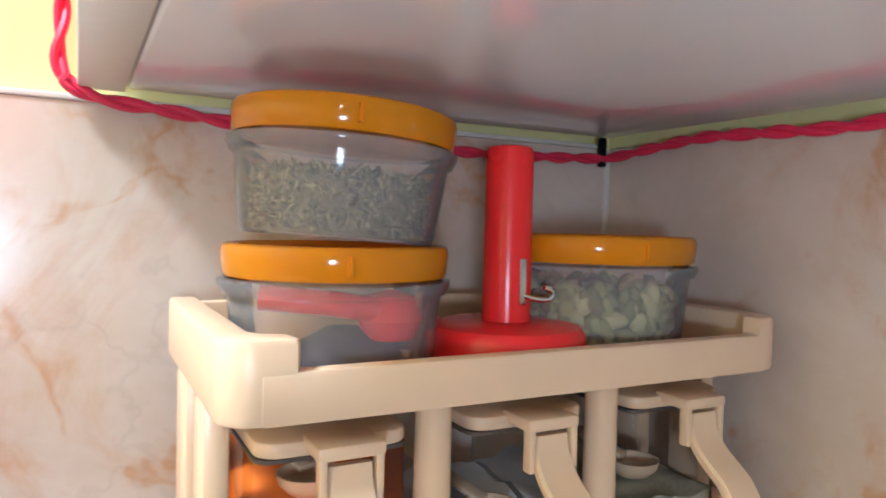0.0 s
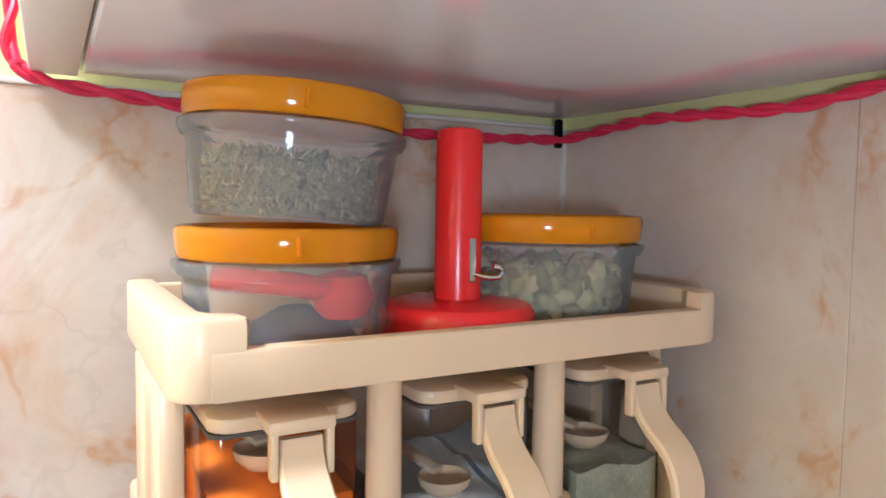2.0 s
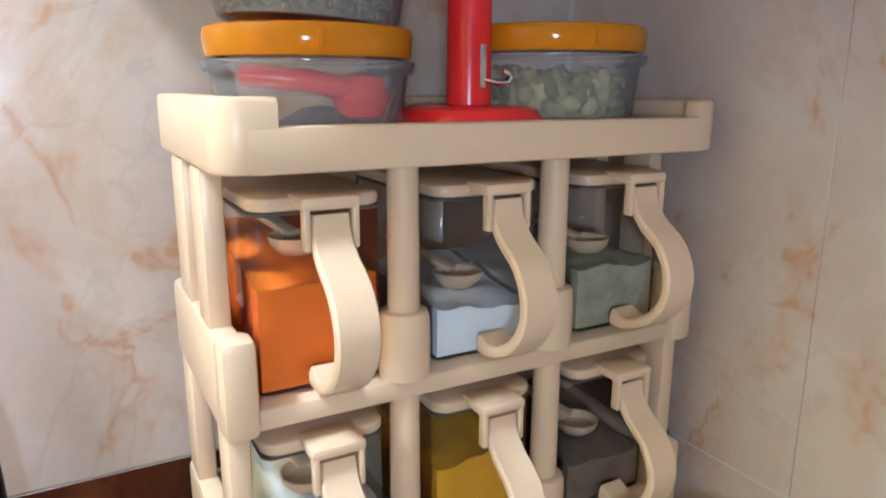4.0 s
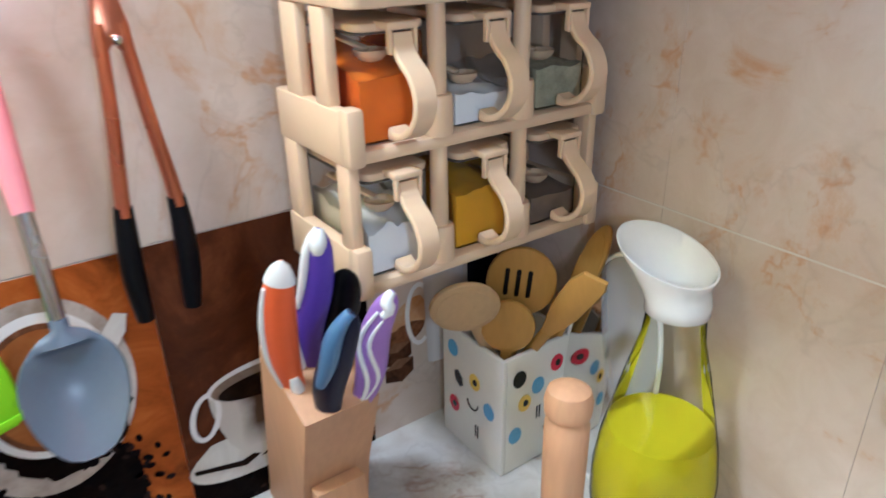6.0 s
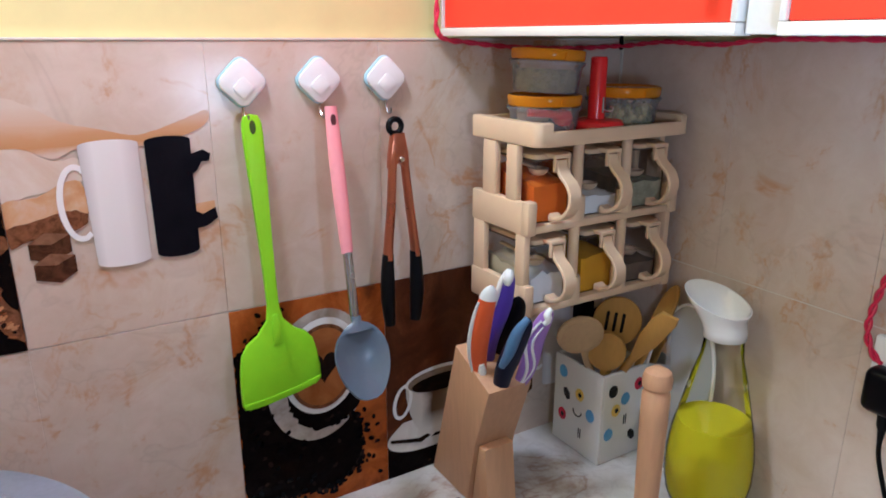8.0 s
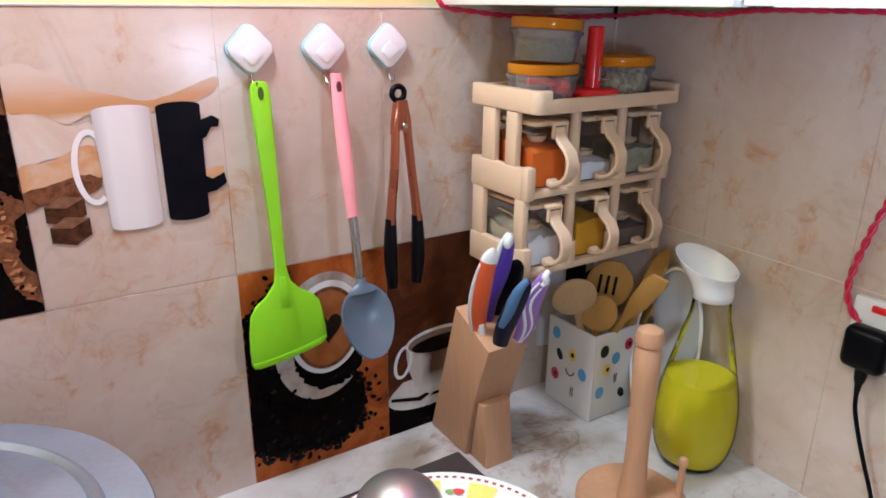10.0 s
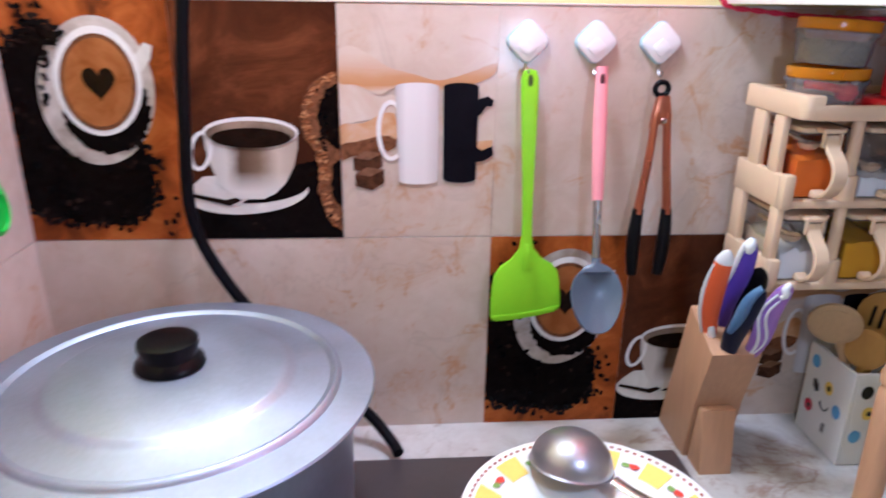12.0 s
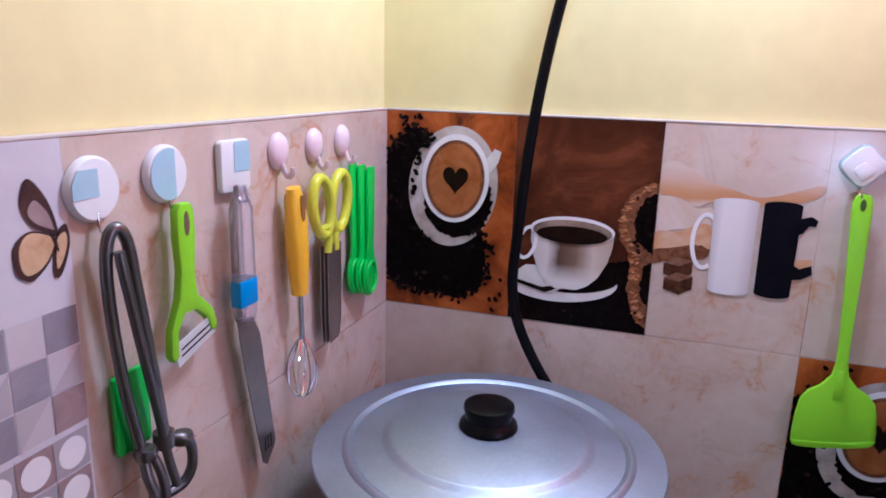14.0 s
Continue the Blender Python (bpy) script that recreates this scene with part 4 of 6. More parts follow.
def fast_grains(n, r, z0, z1, size, rng, aspect):
    """Loose pieces from one shared small shape, written out in one go."""
    proto = bmesh.new()
    bmesh.ops.create_icosphere(proto, subdivisions=1, radius=1.0)
    pv = [v.co.copy() for v in proto.verts]
    pf = [[v.index for v in f.verts] for f in proto.faces]
    proto.free()
    verts, faces = [], []
    for k in range(n):
        a = rng.uniform(0, 2 * math.pi)
        rr = r * (math.sqrt(rng.random()) if k % 3 == 0 else rng.uniform(0.93, 1.0))
        zz = z1 + rng.uniform(-0.003, 0.003) if k % 3 == 0 else z0 + (z1 - z0) * rng.random()
        s = size * rng.uniform(0.75, 1.2)
        m = Matrix.Translation((rr * math.cos(a), rr * math.sin(a), zz)) @ Euler((rng.uniform(-0.6, 0.6), rng.uniform(0, 3.1), rng.uniform(0, 6.2))).to_matrix().to_4x4() @ Matrix.Diagonal((s * aspect, s, s, 1))
        base = len(verts)
        verts += [tuple(m @ v) for v in pv]
        faces += [[i + base for i in f] for f in pf]
    me = bpy.data.meshes.new("grains")
    me.from_pydata(verts, [], faces)
    bm = bmesh.new()
    bm.from_mesh(me)
    bpy.data.meshes.remove(me)
    return bm


def tub(at, r, h, label, lid_h=0.013):
    """Round tapered see-through tub with an orange lid."""
    t = thing("food_tub", label, "food tub", at, "round tubs on the rack")
    hb = h - lid_h
    body = lathe([(0, 0), (r * 0.845, 0), (r * 0.875, 0.003), (r * 0.945, hb - 0.006), (r * 0.99, hb - 0.006), (r * 1.02, hb - 0.003), (r * 1.02, hb - 0.001), (r * 0.9, hb)], at, 56, caps=False)
    part("body", body, M_MILKY, t, "milky clear plastic body")
    lid = lathe([(0, hb + 0.0005), (r * 0.97, hb + 0.0005), (r * 0.985, hb + 0.002), (r, hb + lid_h - 0.003), (r * 0.985, hb + lid_h - 0.0007), (r * 0.96, hb + lid_h), (r * 0.90, hb + lid_h - 0.0006), (r * 0.86, hb + lid_h - 0.002), (0, hb + lid_h - 0.002)], at, 56)
    lid = part("lid", lid, M_ORANGE_LID, t, "translucent orange lid")
    part("tab", box(at[0] - 0.011, at[0] - 0.0095, at[1] - r - 0.0006, at[1] - r + 0.003, at[2] + hb + 0.003, at[2] + h - 0.003, 0.0003), M_ORANGE_LID, lid)
    return t


rng = random.Random(21)
TX, TY = 0.9905, -0.098
low = tub((TX, TY, 1.3405), 0.0458, 0.0515, "round clear tub of red toys with an orange lid")
red = lathe([(0, 0.012), (0.010, 0.014), (0.0135, 0.022), (0.010, 0.031), (0, 0.034)], (TX + 0.018, TY - 0.014, 1.3405), 20)
sweep(smooth_path([(TX - 0.034, TY - 0.012, 1.372), (TX - 0.010, TY - 0.02, 1.370), (TX + 0.012, TY - 0.018, 1.366)], 6), 0.005, 10, bm=red)
part("red_piece", red, M_RED, low, "red plastic piece inside")
part("dark_piece", lathe([(0, 0.001), (0.026, 0.001), (0.022, 0.010), (0.008, 0.018), (0, 0.019)], (TX + 0.002, TY - 0.006, 1.3405), 20), mat("dark_brown_paste", (0.035, 0.022, 0.04), 0.5), low, "dark lump inside")
high = tub((TX, TY, 1.3922), 0.0455, 0.0508, "round clear tub of cumin seeds with an orange lid")
seeds = part("cumin_seeds", fast_grains(4300, 0.0352, 0.003, 0.0235, 0.00072, rng, 3.6), M_SEED, high, "pile of greenish brown cumin seeds")
seeds.data.transform(Matrix.Translation((TX, TY, 1.3922)))
tagged(seeds, kind="stuff")
core = lathe([(0, 0.001), (0.034, 0.001), (0.0350, 0.0225), (0, 0.023)], (TX, TY, 1.3922), 32)
part("cumin_heap", core, mat("cumin_heap", (0.16, 0.13, 0.07), 0.8, var=0.3, scale=200), high)
lean = Matrix.Translation((TX, TY, 1.3940)) @ Matrix.Rotation(radians(3.6), 4, "Y") @ Matrix.Translation((-TX, -TY, -1.3922))
for ob in list(high.children):
    ob.data.transform(lean)
    for sub in ob.children:
        sub.data.transform(lean)
UX, UY = 1.124, -0.098
pods = tub((UX, UY, 1.3405), 0.0490, 0.0570, "round clear tub of green cardamom with an orange lid")
seeds = part("cardamom", fast_grains(330, 0.0355, 0.005, 0.030, 0.0041, rng, 1.7), M_POD, pods, "dry green cardamom pods", angle=90)
seeds.data.transform(Matrix.Translation((UX, UY, 1.3405)))
tagged(seeds, kind="stuff")
part("cardamom_heap", lathe([(0, 0.001), (0.033, 0.001), (0.034, 0.028), (0, 0.03)], (UX, UY, 1.3405), 24), mat("cardamom_heap", (0.20, 0.19, 0.09), 0.8, var=0.3, scale=100), pods)

# red pump-like gadget: broad base, upright tube, small steel crank
gad = thing("red_gadget", "glossy red plastic tube gadget on a round base", "kitchen gadget", (1.0645, -0.112, 1.3405))
GX, GY = 1.0645, -0.112
part("base", lathe([(0, 0), (0.034, 0), (0.0355, 0.003), (0.0355, 0.013), (0.033, 0.017), (0.028, 0.0185), (0, 0.0185)], (GX, GY, 1.3405), 40), M_RED, gad)
part("tube", lathe([(0, 0.0188), (0.0108, 0.0188), (0.0104, 0.092), (0.0096, 0.0945), (0.0078, 0.0952), (0, 0.0945)], (GX, GY, 1.3405), 32), M_RED, gad)
part("slot", box(GX - 0.0006, GX + 0.0030, GY - 0.0112, GY - 0.0085, 1.367, 1.387, 0.0006), M_STEEL, gad, "pale metal slot")
part("crank", sweep(smooth_path([(GX + 0.002, GY - 0.010, 1.371), (GX + 0.007, GY - 0.0145, 1.3695), (GX + 0.0125, GY - 0.0155, 1.370), (GX + 0.0135, GY - 0.0155, 1.3735), (GX + 0.0095, GY - 0.0150, 1.3748)], 6), 0.0012, 8), M_CHROME, gad, "small chrome crank")
solo("small_bottle", lathe([(0, 0), (0.009, 0), (0.009, 0.022), (0.006, 0.026), (0.0075, 0.028), (0.0075, 0.036), (0, 0.037)], (1.040, -0.062, 1.3405), 20), M_BLACK, "small dark bottle behind the tubs", "bottle")

# ---- utensils on the back wall ----


def diamond_hook(x, z):
    """White rounded-square hook plate, set on its corner, with a pale blue edge and a wire hook."""
    h = thing("adhesive_hook", "white diamond-shaped adhesive hook on the tiles", "wall hook", (x, 0, z), "diamond hooks")
    m = on_a(x, z, 0.0006) @ Matrix.Rotation(radians(45), 4, "Z")
    part("rim", prism(rounded(-0.0222, 0.0222, -0.0222, 0.0222, 0.011), 0.004, m, 0.0012), M_PALEBLUE, h, "pale blue edge")
    part("plate", prism(rounded(-0.0208, 0.0208, -0.0208, 0.0208, 0.0105), 0.005, m @ Matrix.Translation((0, 0, 0.0042)), 0.002), M_WHITE, h)
    part("boss", prism(rounded(-0.009, 0.009, -0.009, 0.009, 0.004), 0.0012, m @ Matrix.Translation((-0.004, -0.004, 0.0092)), 0.0005), M_WHITE, h)
    part("wire_hook", sweep(smooth_path([(x, -0.004, z - 0.026), (x, -0.006, z - 0.034), (x, -0.012, z - 0.041), (x, -0.018, z - 0.040), (x, -0.020, z - 0.034)], 5), 0.0013, 8), M_STEEL, h, "steel wire hook")
    return h


for x in (0.646, 0.734, 0.819):
    diamond_hook(x, 1.411)

# lime turner
sp = thing("turner", "lime green silicone turner hanging from a hook", "turner", (0.655, -0.015, 1.37), "utensils on the back wall")
prof = [(0.0, 0.0), (0.008, 0.002), (0.011, -0.006), (0.0115, -0.02), (0.0095, -0.07), (0.0075, -0.13), (0.0065, -0.18), (0.0070, -0.215), (0.010, -0.232), (0.022, -0.247), (0.036, -0.256), (0.0445, -0.268), (0.0490, -0.287), (0.0518, -0.312), (0.0532, -0.328), (0.0505, -0.3335), (0.044, -0.3355), (0.02, -0.3375)]
right = [(u, v) for u, v in prof[1:]]
outline = [(-u, v) for u, v in reversed(right)] + [(0, 0.004)] + right


def slanted(pts):
    out = []
    for u, v in pts:
        f = min(1.0, max(0.0, (-v - 0.24) / 0.09))
        out.append((u * (1 - 0.08 * f), v + 0.13 * (u + 0.045) * f))
    return out


mt = on_a(0.649, 1.374, 0.013) @ Matrix.Rotation(radians(-4), 4, "X") @ Matrix.Rotation(radians(1.2), 4, "Z")
tb = prism(slanted(outline), 0.007, mt, 0.0022)
tb = part("blade_and_handle", tb, M_LIME, sp)
part("hang_hole", prism(ellipse(0, -0.010, 0.0034, 0.0075, 20), 0.0078, mt @ Matrix.Translation((0, 0, -0.0004))), mat("hole_shade", (0.05, 0.09, 0.005), 0.6), tb)
part("rib", prism([(-0.0035, -0.225), (0.0035, -0.225), (0.006, -0.262), (-0.006, -0.262)], 0.0012, mt @ Matrix.Translation((0, 0, 0.0069)), 0.0004), M_LIME, tb)
part("edge", prism(slanted([(-0.0520, -0.3255), (-0.02, -0.3285), (0.02, -0.3285), (0.0520, -0.3255), (0.0522, -0.3290), (0.045, -0.3345), (0.02, -0.3365), (-0.02, -0.3365), (-0.045, -0.3345), (-0.0522, -0.3290)]), 0.001, mt @ Matrix.Translation((0, 0, 0.0069)), 0.0003), M_LIME, tb)

# pink and grey spoon
spn = thing("cooking_spoon", "grey cooking spoon with a pink handle and steel neck", "spoon", (0.75, -0.015, 1.37), "utensils on the back wall")
hdl = smooth_path([(0.7385, -0.026, 1.383), (0.738, -0.036, 1.33), (0.738, -0.048, 1.27), (0.7385, -0.057, 1.217)], 8)
hp = part("handle", sweep(hdl, [0.0072 + 0.0020 * math.sin(math.pi * i / (len(hdl) - 1)) for i in range(len(hdl))], 14, 0.62, (1, 0, 0)), M_PINK, spn, "pink silicone handle")
part("hang_hole", prism(ellipse(0, 0, 0.003, 0.007, 18), 0.0112, on_a(0.738, 1.368, 0.0235)), mat("pink_hole_shade", (0.10, 0.03, 0.035), 0.6), hp)
part("neck", sweep(smooth_path([(0.7385, -0.0568, 1.218), (0.739, -0.063, 1.18), (0.7395, -0.070, 1.136)], 6), 0.0056, 14), M_STEEL, spn, "steel neck")
bowl = bmesh.new()
gu, gv = 20, 28
cols = []
for j in range(gv + 1):
    v = j / gv
    zz = 1.143 - 0.086 * v
    f = max(0.0, (v - 0.08) / 0.92)
    hw = 0.0062 + 0.0272 * max(0.0, math.sin(math.pi * min(1.0, f ** 0.82))) ** (0.72 if f < 0.5 else 0.52)
    cx = 0.7395 - 0.004 * v
    row_ = []
    for i in range(gu + 1):
        s = -1 + 2 * i / gu
        dent = (1 - s * s) * math.sin(math.pi * max(0, (v - 0.18) / 0.82)) * 0.012 if v > 0.18 else -0.004 * (1 - s * s)
        row_.append(bowl.verts.new((cx + hw * s, -0.072 - 0.048 * v + dent, zz)))
    cols.append(row_)
for a, b in zip(cols, cols[1:]):
    for i in range(gu):
        bowl.faces.new((a[i], a[i + 1], b[i + 1], b[i]))
bmesh.ops.recalc_face_normals(bowl, faces=bowl.faces[:])
bmesh.ops.solidify(bowl, geom=bowl.faces[:], thickness=0.0028)
part("bowl", bowl, M_GREY, spn, "grey silicone spoon bowl", angle=60)

# copper tongs
tg = thing("kitchen_tongs", "copper kitchen tongs with black silicone tips, hanging closed", "tongs", (0.82, -0.035, 1.35), "utensils on the back wall")
part("pull_ring", sweep([Vector((0.8150 + 0.0085 * math.cos(a), -0.036, 1.357 + 0.0085 * math.sin(a))) for a in [2 * math.pi * k / 24 for k in range(24)]], 0.0036, 10, closed=True), M_BLACK, tg, "black pull ring")
part("head", prism([(-0.0075, 0.012), (0.0075, 0.012), (0.0125, -0.012), (0.0135, -0.030), (0.0090, -0.033), (0.0, -0.022), (-0.0090, -0.033), (-0.0130, -0.030), (-0.0115, -0.012)], 0.012, on_a(0.8180, 1.337, 0.030), 0.002), M_COPPER, tg)
rivet = lathe([(0, 0), (0.0042, 0), (0.003, 0.0022), (0, 0.003)], (0, 0, 0), 14)
rivet.transform(Matrix.Translation((0.8205, -0.0421, 1.3175)) @ Matrix.Rotation(radians(90), 4, "X"))
part("rivet", rivet, M_CHROME, tg, "bright steel rivet")
for sx in (-1, 1):
    leg = smooth_path([(0.8185 + 0.0070 * sx, -0.036, 1.328), (0.8195 + 0.0125 * sx, -0.038, 1.262), (0.8205 + 0.0192 * sx, -0.038, 1.200), (0.8185 + 0.0208 * sx, -0.042, 1.150), (0.8172 + 0.0182 * sx, -0.044, 1.108)], 8)
    arm, tip = leg[:18], leg[16:]
    part("arm", sweep(arm, [0.0046 + 0.0012 * i / len(arm) for i in range(len(arm))], 12, 1.5, (1, 0, 0)), M_COPPER, tg, "copper-coated arm")
    part("tip", sweep(tip, [0.0058 + 0.0030 * math.sin(math.pi * min(1, 0.12 + 0.86 * i / len(tip))) for i in range(len(tip))], 14, 1.1, (1, 0, 0)), M_BLACK, tg, "black silicone tip")

# ---- utensils on the left wall ----
for yc, zc, r, film in ((-0.578, 1.414, 0.0255, 0), (-0.497, 1.416, 0.0255, 1)):
    h = thing("adhesive_hook", "round white adhesive hook with a pale blue film", "wall hook", (0, yc, zc), "round hooks")
    tr = Matrix.Translation((0.0008, yc, zc)) @ Matrix.Rotation(radians(90), 4, "Y")
    part("plate", lathe([(0, 0), (r, 0), (r, 0.004), (r - 0.002, 0.0065), (0, 0.0075)], (0, 0, 0), 36, turn=tr), M_WHITE, h)
    if film:
        part("film", prism(ellipse(0, 0, r - 0.003, r - 0.003, 24, 0, 70, 290), 0.0005, on_c(yc, zc, 0.0078)), M_PALEBLUE, h, "pale blue film")
    else:
        part("film", prism([(-0.023, -0.006), (0.002, -0.006), (0.002, 0.016), (-0.017, 0.016), (-0.023, 0.006)], 0.0005, on_c(yc, zc, 0.0078)), M_PALEBLUE, h, "pale blue film")
    part("wire_hook", sweep(smooth_path([(0.006, yc, zc - 0.018), (0.008, yc, zc - 0.030), (0.014, yc, zc - 0.037), (0.020, yc, zc - 0.034), (0.021, yc, zc - 0.028)], 5), 0.0016, 8), M_STEEL, h, "steel wire hook")
h = thing("adhesive_hook", "square white adhesive hook with a pale blue film", "wall hook", (0, -0.398, 1.412))
part("plate", prism(rounded(-0.024, 0.024, -0.026, 0.026, 0.006), 0.008, on_c(-0.400, 1.413, 0.0008), 0.002), M_WHITE, h)
part("film", prism(rounded(-0.004, 0.022, -0.006, 0.024, 0.003), 0.0005, on_c(-0.400, 1.413, 0.0090)), M_PALEBLUE, h, "pale blue film")
part("wire_hook", sweep(smooth_path([(0.006, -0.4, 1.392), (0.008, -0.4, 1.382), (0.014, -0.4, 1.377), (0.020, -0.4, 1.380), (0.021, -0.4, 1.386)], 5), 0.0016, 8), M_STEEL, h, "steel wire hook")
for yc in (-0.313, -0.232, -0.157):
    h = thing("adhesive_hook", "round pearly pink adhesive hook", "wall hook", (0, yc, 1.416), "pink hooks")
    tr = Matrix.Translation((0.0008, yc, 1.4195)) @ Matrix.Rotation(radians(90), 4, "Y") @ Matrix.Diagonal((1.16, 1, 1, 1))
    part("plate", lathe([(0, 0), (0.0180, 0), (0.0180, 0.003), (0.015, 0.007), (0.008, 0.0095), (0, 0.0105)], (0, 0, 0), 30, turn=tr), M_PEARL, h)
    part("prong", sweep(smooth_path([(0.006, yc, 1.410), (0.010, yc, 1.397), (0.015, yc, 1.392), (0.020, yc, 1.395), (0.021, yc, 1.402)], 5), 0.0035, 10, 0.7), M_PEARL, h)

# steel gripper with a green scraper behind
gr = thing("pot_gripper", "dull steel wire pot gripper hanging from a hook", "pot gripper", (0.02, -0.6, 1.38), "utensils on the left wall")
GO = Vector((0.0, 0.018, 0.000))


def rod(pts, n=7):
    return smooth_path([Vector(p) + GO for p in pts], n)


part("long_loop", sweep(rod([(0.020, -0.586, 1.188), (0.018, -0.597, 1.255), (0.018, -0.604, 1.33), (0.019, -0.603, 1.370), (0.021, -0.595, 1.385), (0.023, -0.586, 1.373), (0.022, -0.578, 1.33), (0.021, -0.566, 1.25), (0.022, -0.560, 1.190)]), 0.0050, 10), M_DARK_STEEL, gr)
part("cross_rod", sweep(rod([(0.028, -0.600, 1.368), (0.030, -0.597, 1.34), (0.030, -0.584, 1.27), (0.028, -0.572, 1.22), (0.026, -0.565, 1.190)]), 0.0044, 10), M_DARK_STEEL, gr)
part("collar", lathe([(0, 0), (0.0095, 0), (0.0095, 0.014), (0, 0.014)], Vector((0.023, -0.562, 1.182)) + GO, 14), M_DARK_STEEL, gr)
part("joint", lathe([(0, 0), (0.0085, 0.001), (0.0100, 0.006), (0.0085, 0.011), (0, 0.012)], Vector((0.024, -0.586, 1.182)) + GO, 16), M_DARK_STEEL, gr)
part("joint", lathe([(0, 0), (0.0085, 0.001), (0.0100, 0.006), (0.0085, 0.011), (0, 0.012)], Vector((0.030, -0.547, 1.178)) + GO, 16), M_DARK_STEEL, gr)
GO = Vector((0.0, 0.020, 0.028))
part("claw", sweep(rod([(0.022, -0.588, 1.158), (0.028, -0.592, 1.141), (0.034, -0.592, 1.124), (0.032, -0.600, 1.112), (0.026, -0.610, 1.110)], 6), 0.0046, 10), M_DARK_STEEL, gr)
part("claw", sweep(rod([(0.024, -0.582, 1.158), (0.032, -0.580, 1.138), (0.036, -0.582, 1.118), (0.032, -0.588, 1.108)], 6), 0.0044, 10), M_DARK_STEEL, gr)
part("claw", sweep(rod([(0.026, -0.560, 1.160), (0.034, -0.552, 1.158), (0.036, -0.546, 1.148), (0.036, -0.546, 1.128), (0.032, -0.554, 1.114), (0.026, -0.570, 1.110)], 6), 0.0048, 10), M_DARK_STEEL, gr)
part("claw", sweep(rod([(0.023, -0.564, 1.158), (0.026, -0.562, 1.135), (0.030, -0.560, 1.114)], 6), 0.0042, 10), M_DARK_STEEL, gr)
solo("scraper", prism(rounded(-0.019, 0.020, -0.036, 0.036, 0.004), 0.005, on_c(-0.562, 1.222, 0.004), 0.0015), M_GREEN, "flat green plastic scraper against the wall tiles", "scraper")

# green peeler
pl = thing("peeler", "lime green plastic peeler with a steel blade", "peeler", (0.02, -0.5, 1.38), "utensils on the left wall")
mp_ = on_c(-0.500, 1.386, 0.014)
part("handle", prism([(-0.011, 0.004), (-0.006, 0.010), (0.006, 0.010), (0.011, 0.004), (0.0115, -0.02), (0.008, -0.055), (0.010, -0.075), (0.030, -0.094), (0.036, -0.112), (0.033, -0.118), (0.027, -0.116), (0.024, -0.104), (0.008, -0.090), (-0.008, -0.089), (-0.018, -0.104), (-0.019, -0.126), (-0.025, -0.130), (-0.029, -0.124), (-0.027, -0.100), (-0.014, -0.075), (-0.010, -0.05), (-0.012, -0.02)], 0.009, mp_, 0.002), M_LIME, pl)
part("hang_hole", prism(ellipse(0, -0.008, 0.0035, 0.011, 18), 0.0096, mp_ @ Matrix.Translation((0, 0, -0.0002))), mat("peeler_hole_shade", (0.16, 0.10, 0.07), 0.6), pl)
bl = prism([(-0.025, -0.116), (0.034, -0.100), (0.034, -0.120), (-0.019, -0.137)], 0.0012, mp_ @ Matrix.Translation((0, 0, 0.006)))
bl = part("blade", bl, mat("bright_blade", (0.82, 0.82, 0.80), 0.35, metal=0.4), pl, "bright steel blade")
for dv in (0.0, -0.006):
    part("slot", prism([(-0.015, -0.1205 + dv), (0.027, -0.1090 + dv), (0.027, -0.1108 + dv), (-0.015, -0.1223 + dv)], 0.0014, mp_ @ Matrix.Translation((0, 0, 0.006))), M_BLACK, bl)

# palette knife with a clear handle
pk = thing("palette_knife", "palette knife with a clear plastic handle and blue band", "palette knife", (0.02, -0.41, 1.38), "utensils on the left wall")
mk = on_c(-0.412, 1.388, 0.014)
part("handle", prism([(-0.008, 0.0), (-0.004, 0.012), (0.004, 0.012), (0.008, 0.0), (0.0145, -0.012), (0.0145, -0.122), (0.010, -0.130), (-0.010, -0.130), (-0.0145, -0.122), (-0.0145, -0.012)], 0.012, mk, 0.003), clear("clear_handle", (0.97, 0.94, 0.97), 0.08, 0.24, (0.92, 0.86, 0.95)), pk, "clear lilac plastic handle")
part("band", prism(rounded(-0.015, 0.015, -0.112, -0.084, 0.002), 0.0126, mk @ Matrix.Translation((0, 0, -0.0003)), 0.001), M_BLUEBAND, pk, "blue band")
blade = prism([(-0.013, -0.128), (0.013, -0.128), (0.025, -0.150), (0.028, -0.168), (0.048, -0.288), (0.046, -0.296), (0.030, -0.312), (0.023, -0.306), (-0.003, -0.185)], 0.0016, mk @ Matrix.Translation((0, 0, 0.004)), 0)
part("blade", blade, M_BLADE, pk, "dull steel blade")
for k in range(3):
    part("slot", prism(rounded(0.0265 + k * 0.0055, 0.0285 + k * 0.0055, -0.294, -0.276, 0.0008), 0.0019, mk @ Matrix.Translation((0, 0, 0.0039))), M_BLACK, pk)

# small whisk
wk = thing("whisk", "small steel whisk with a yellow handle", "whisk", (0.02, -0.31, 1.37), "utensils on the left wall")
wp = smooth_path([(0.020, -0.313, 1.385), (0.020, -0.310, 1.36), (0.020, -0.307, 1.31), (0.020, -0.304, 1.258)], 7)
wh = part("handle", sweep(wp, [0.0088 + 0.0066 * math.sin(0.2 + 2.5 * i / len(wp)) ** 1.5 for i in range(len(wp))], 16, 0.8, (0, 1, 0)), M_YELLOW_PL, wk, "yellow plastic handle")
part("hang_hole", prism(ellipse(0, 0, 0.0038, 0.0150, 18), 0.0235, on_c(-0.3115, 1.362, 0.0088)), mat("whisk_hole_shade", (0.30, 0.15, 0.04), 0.6), wh)
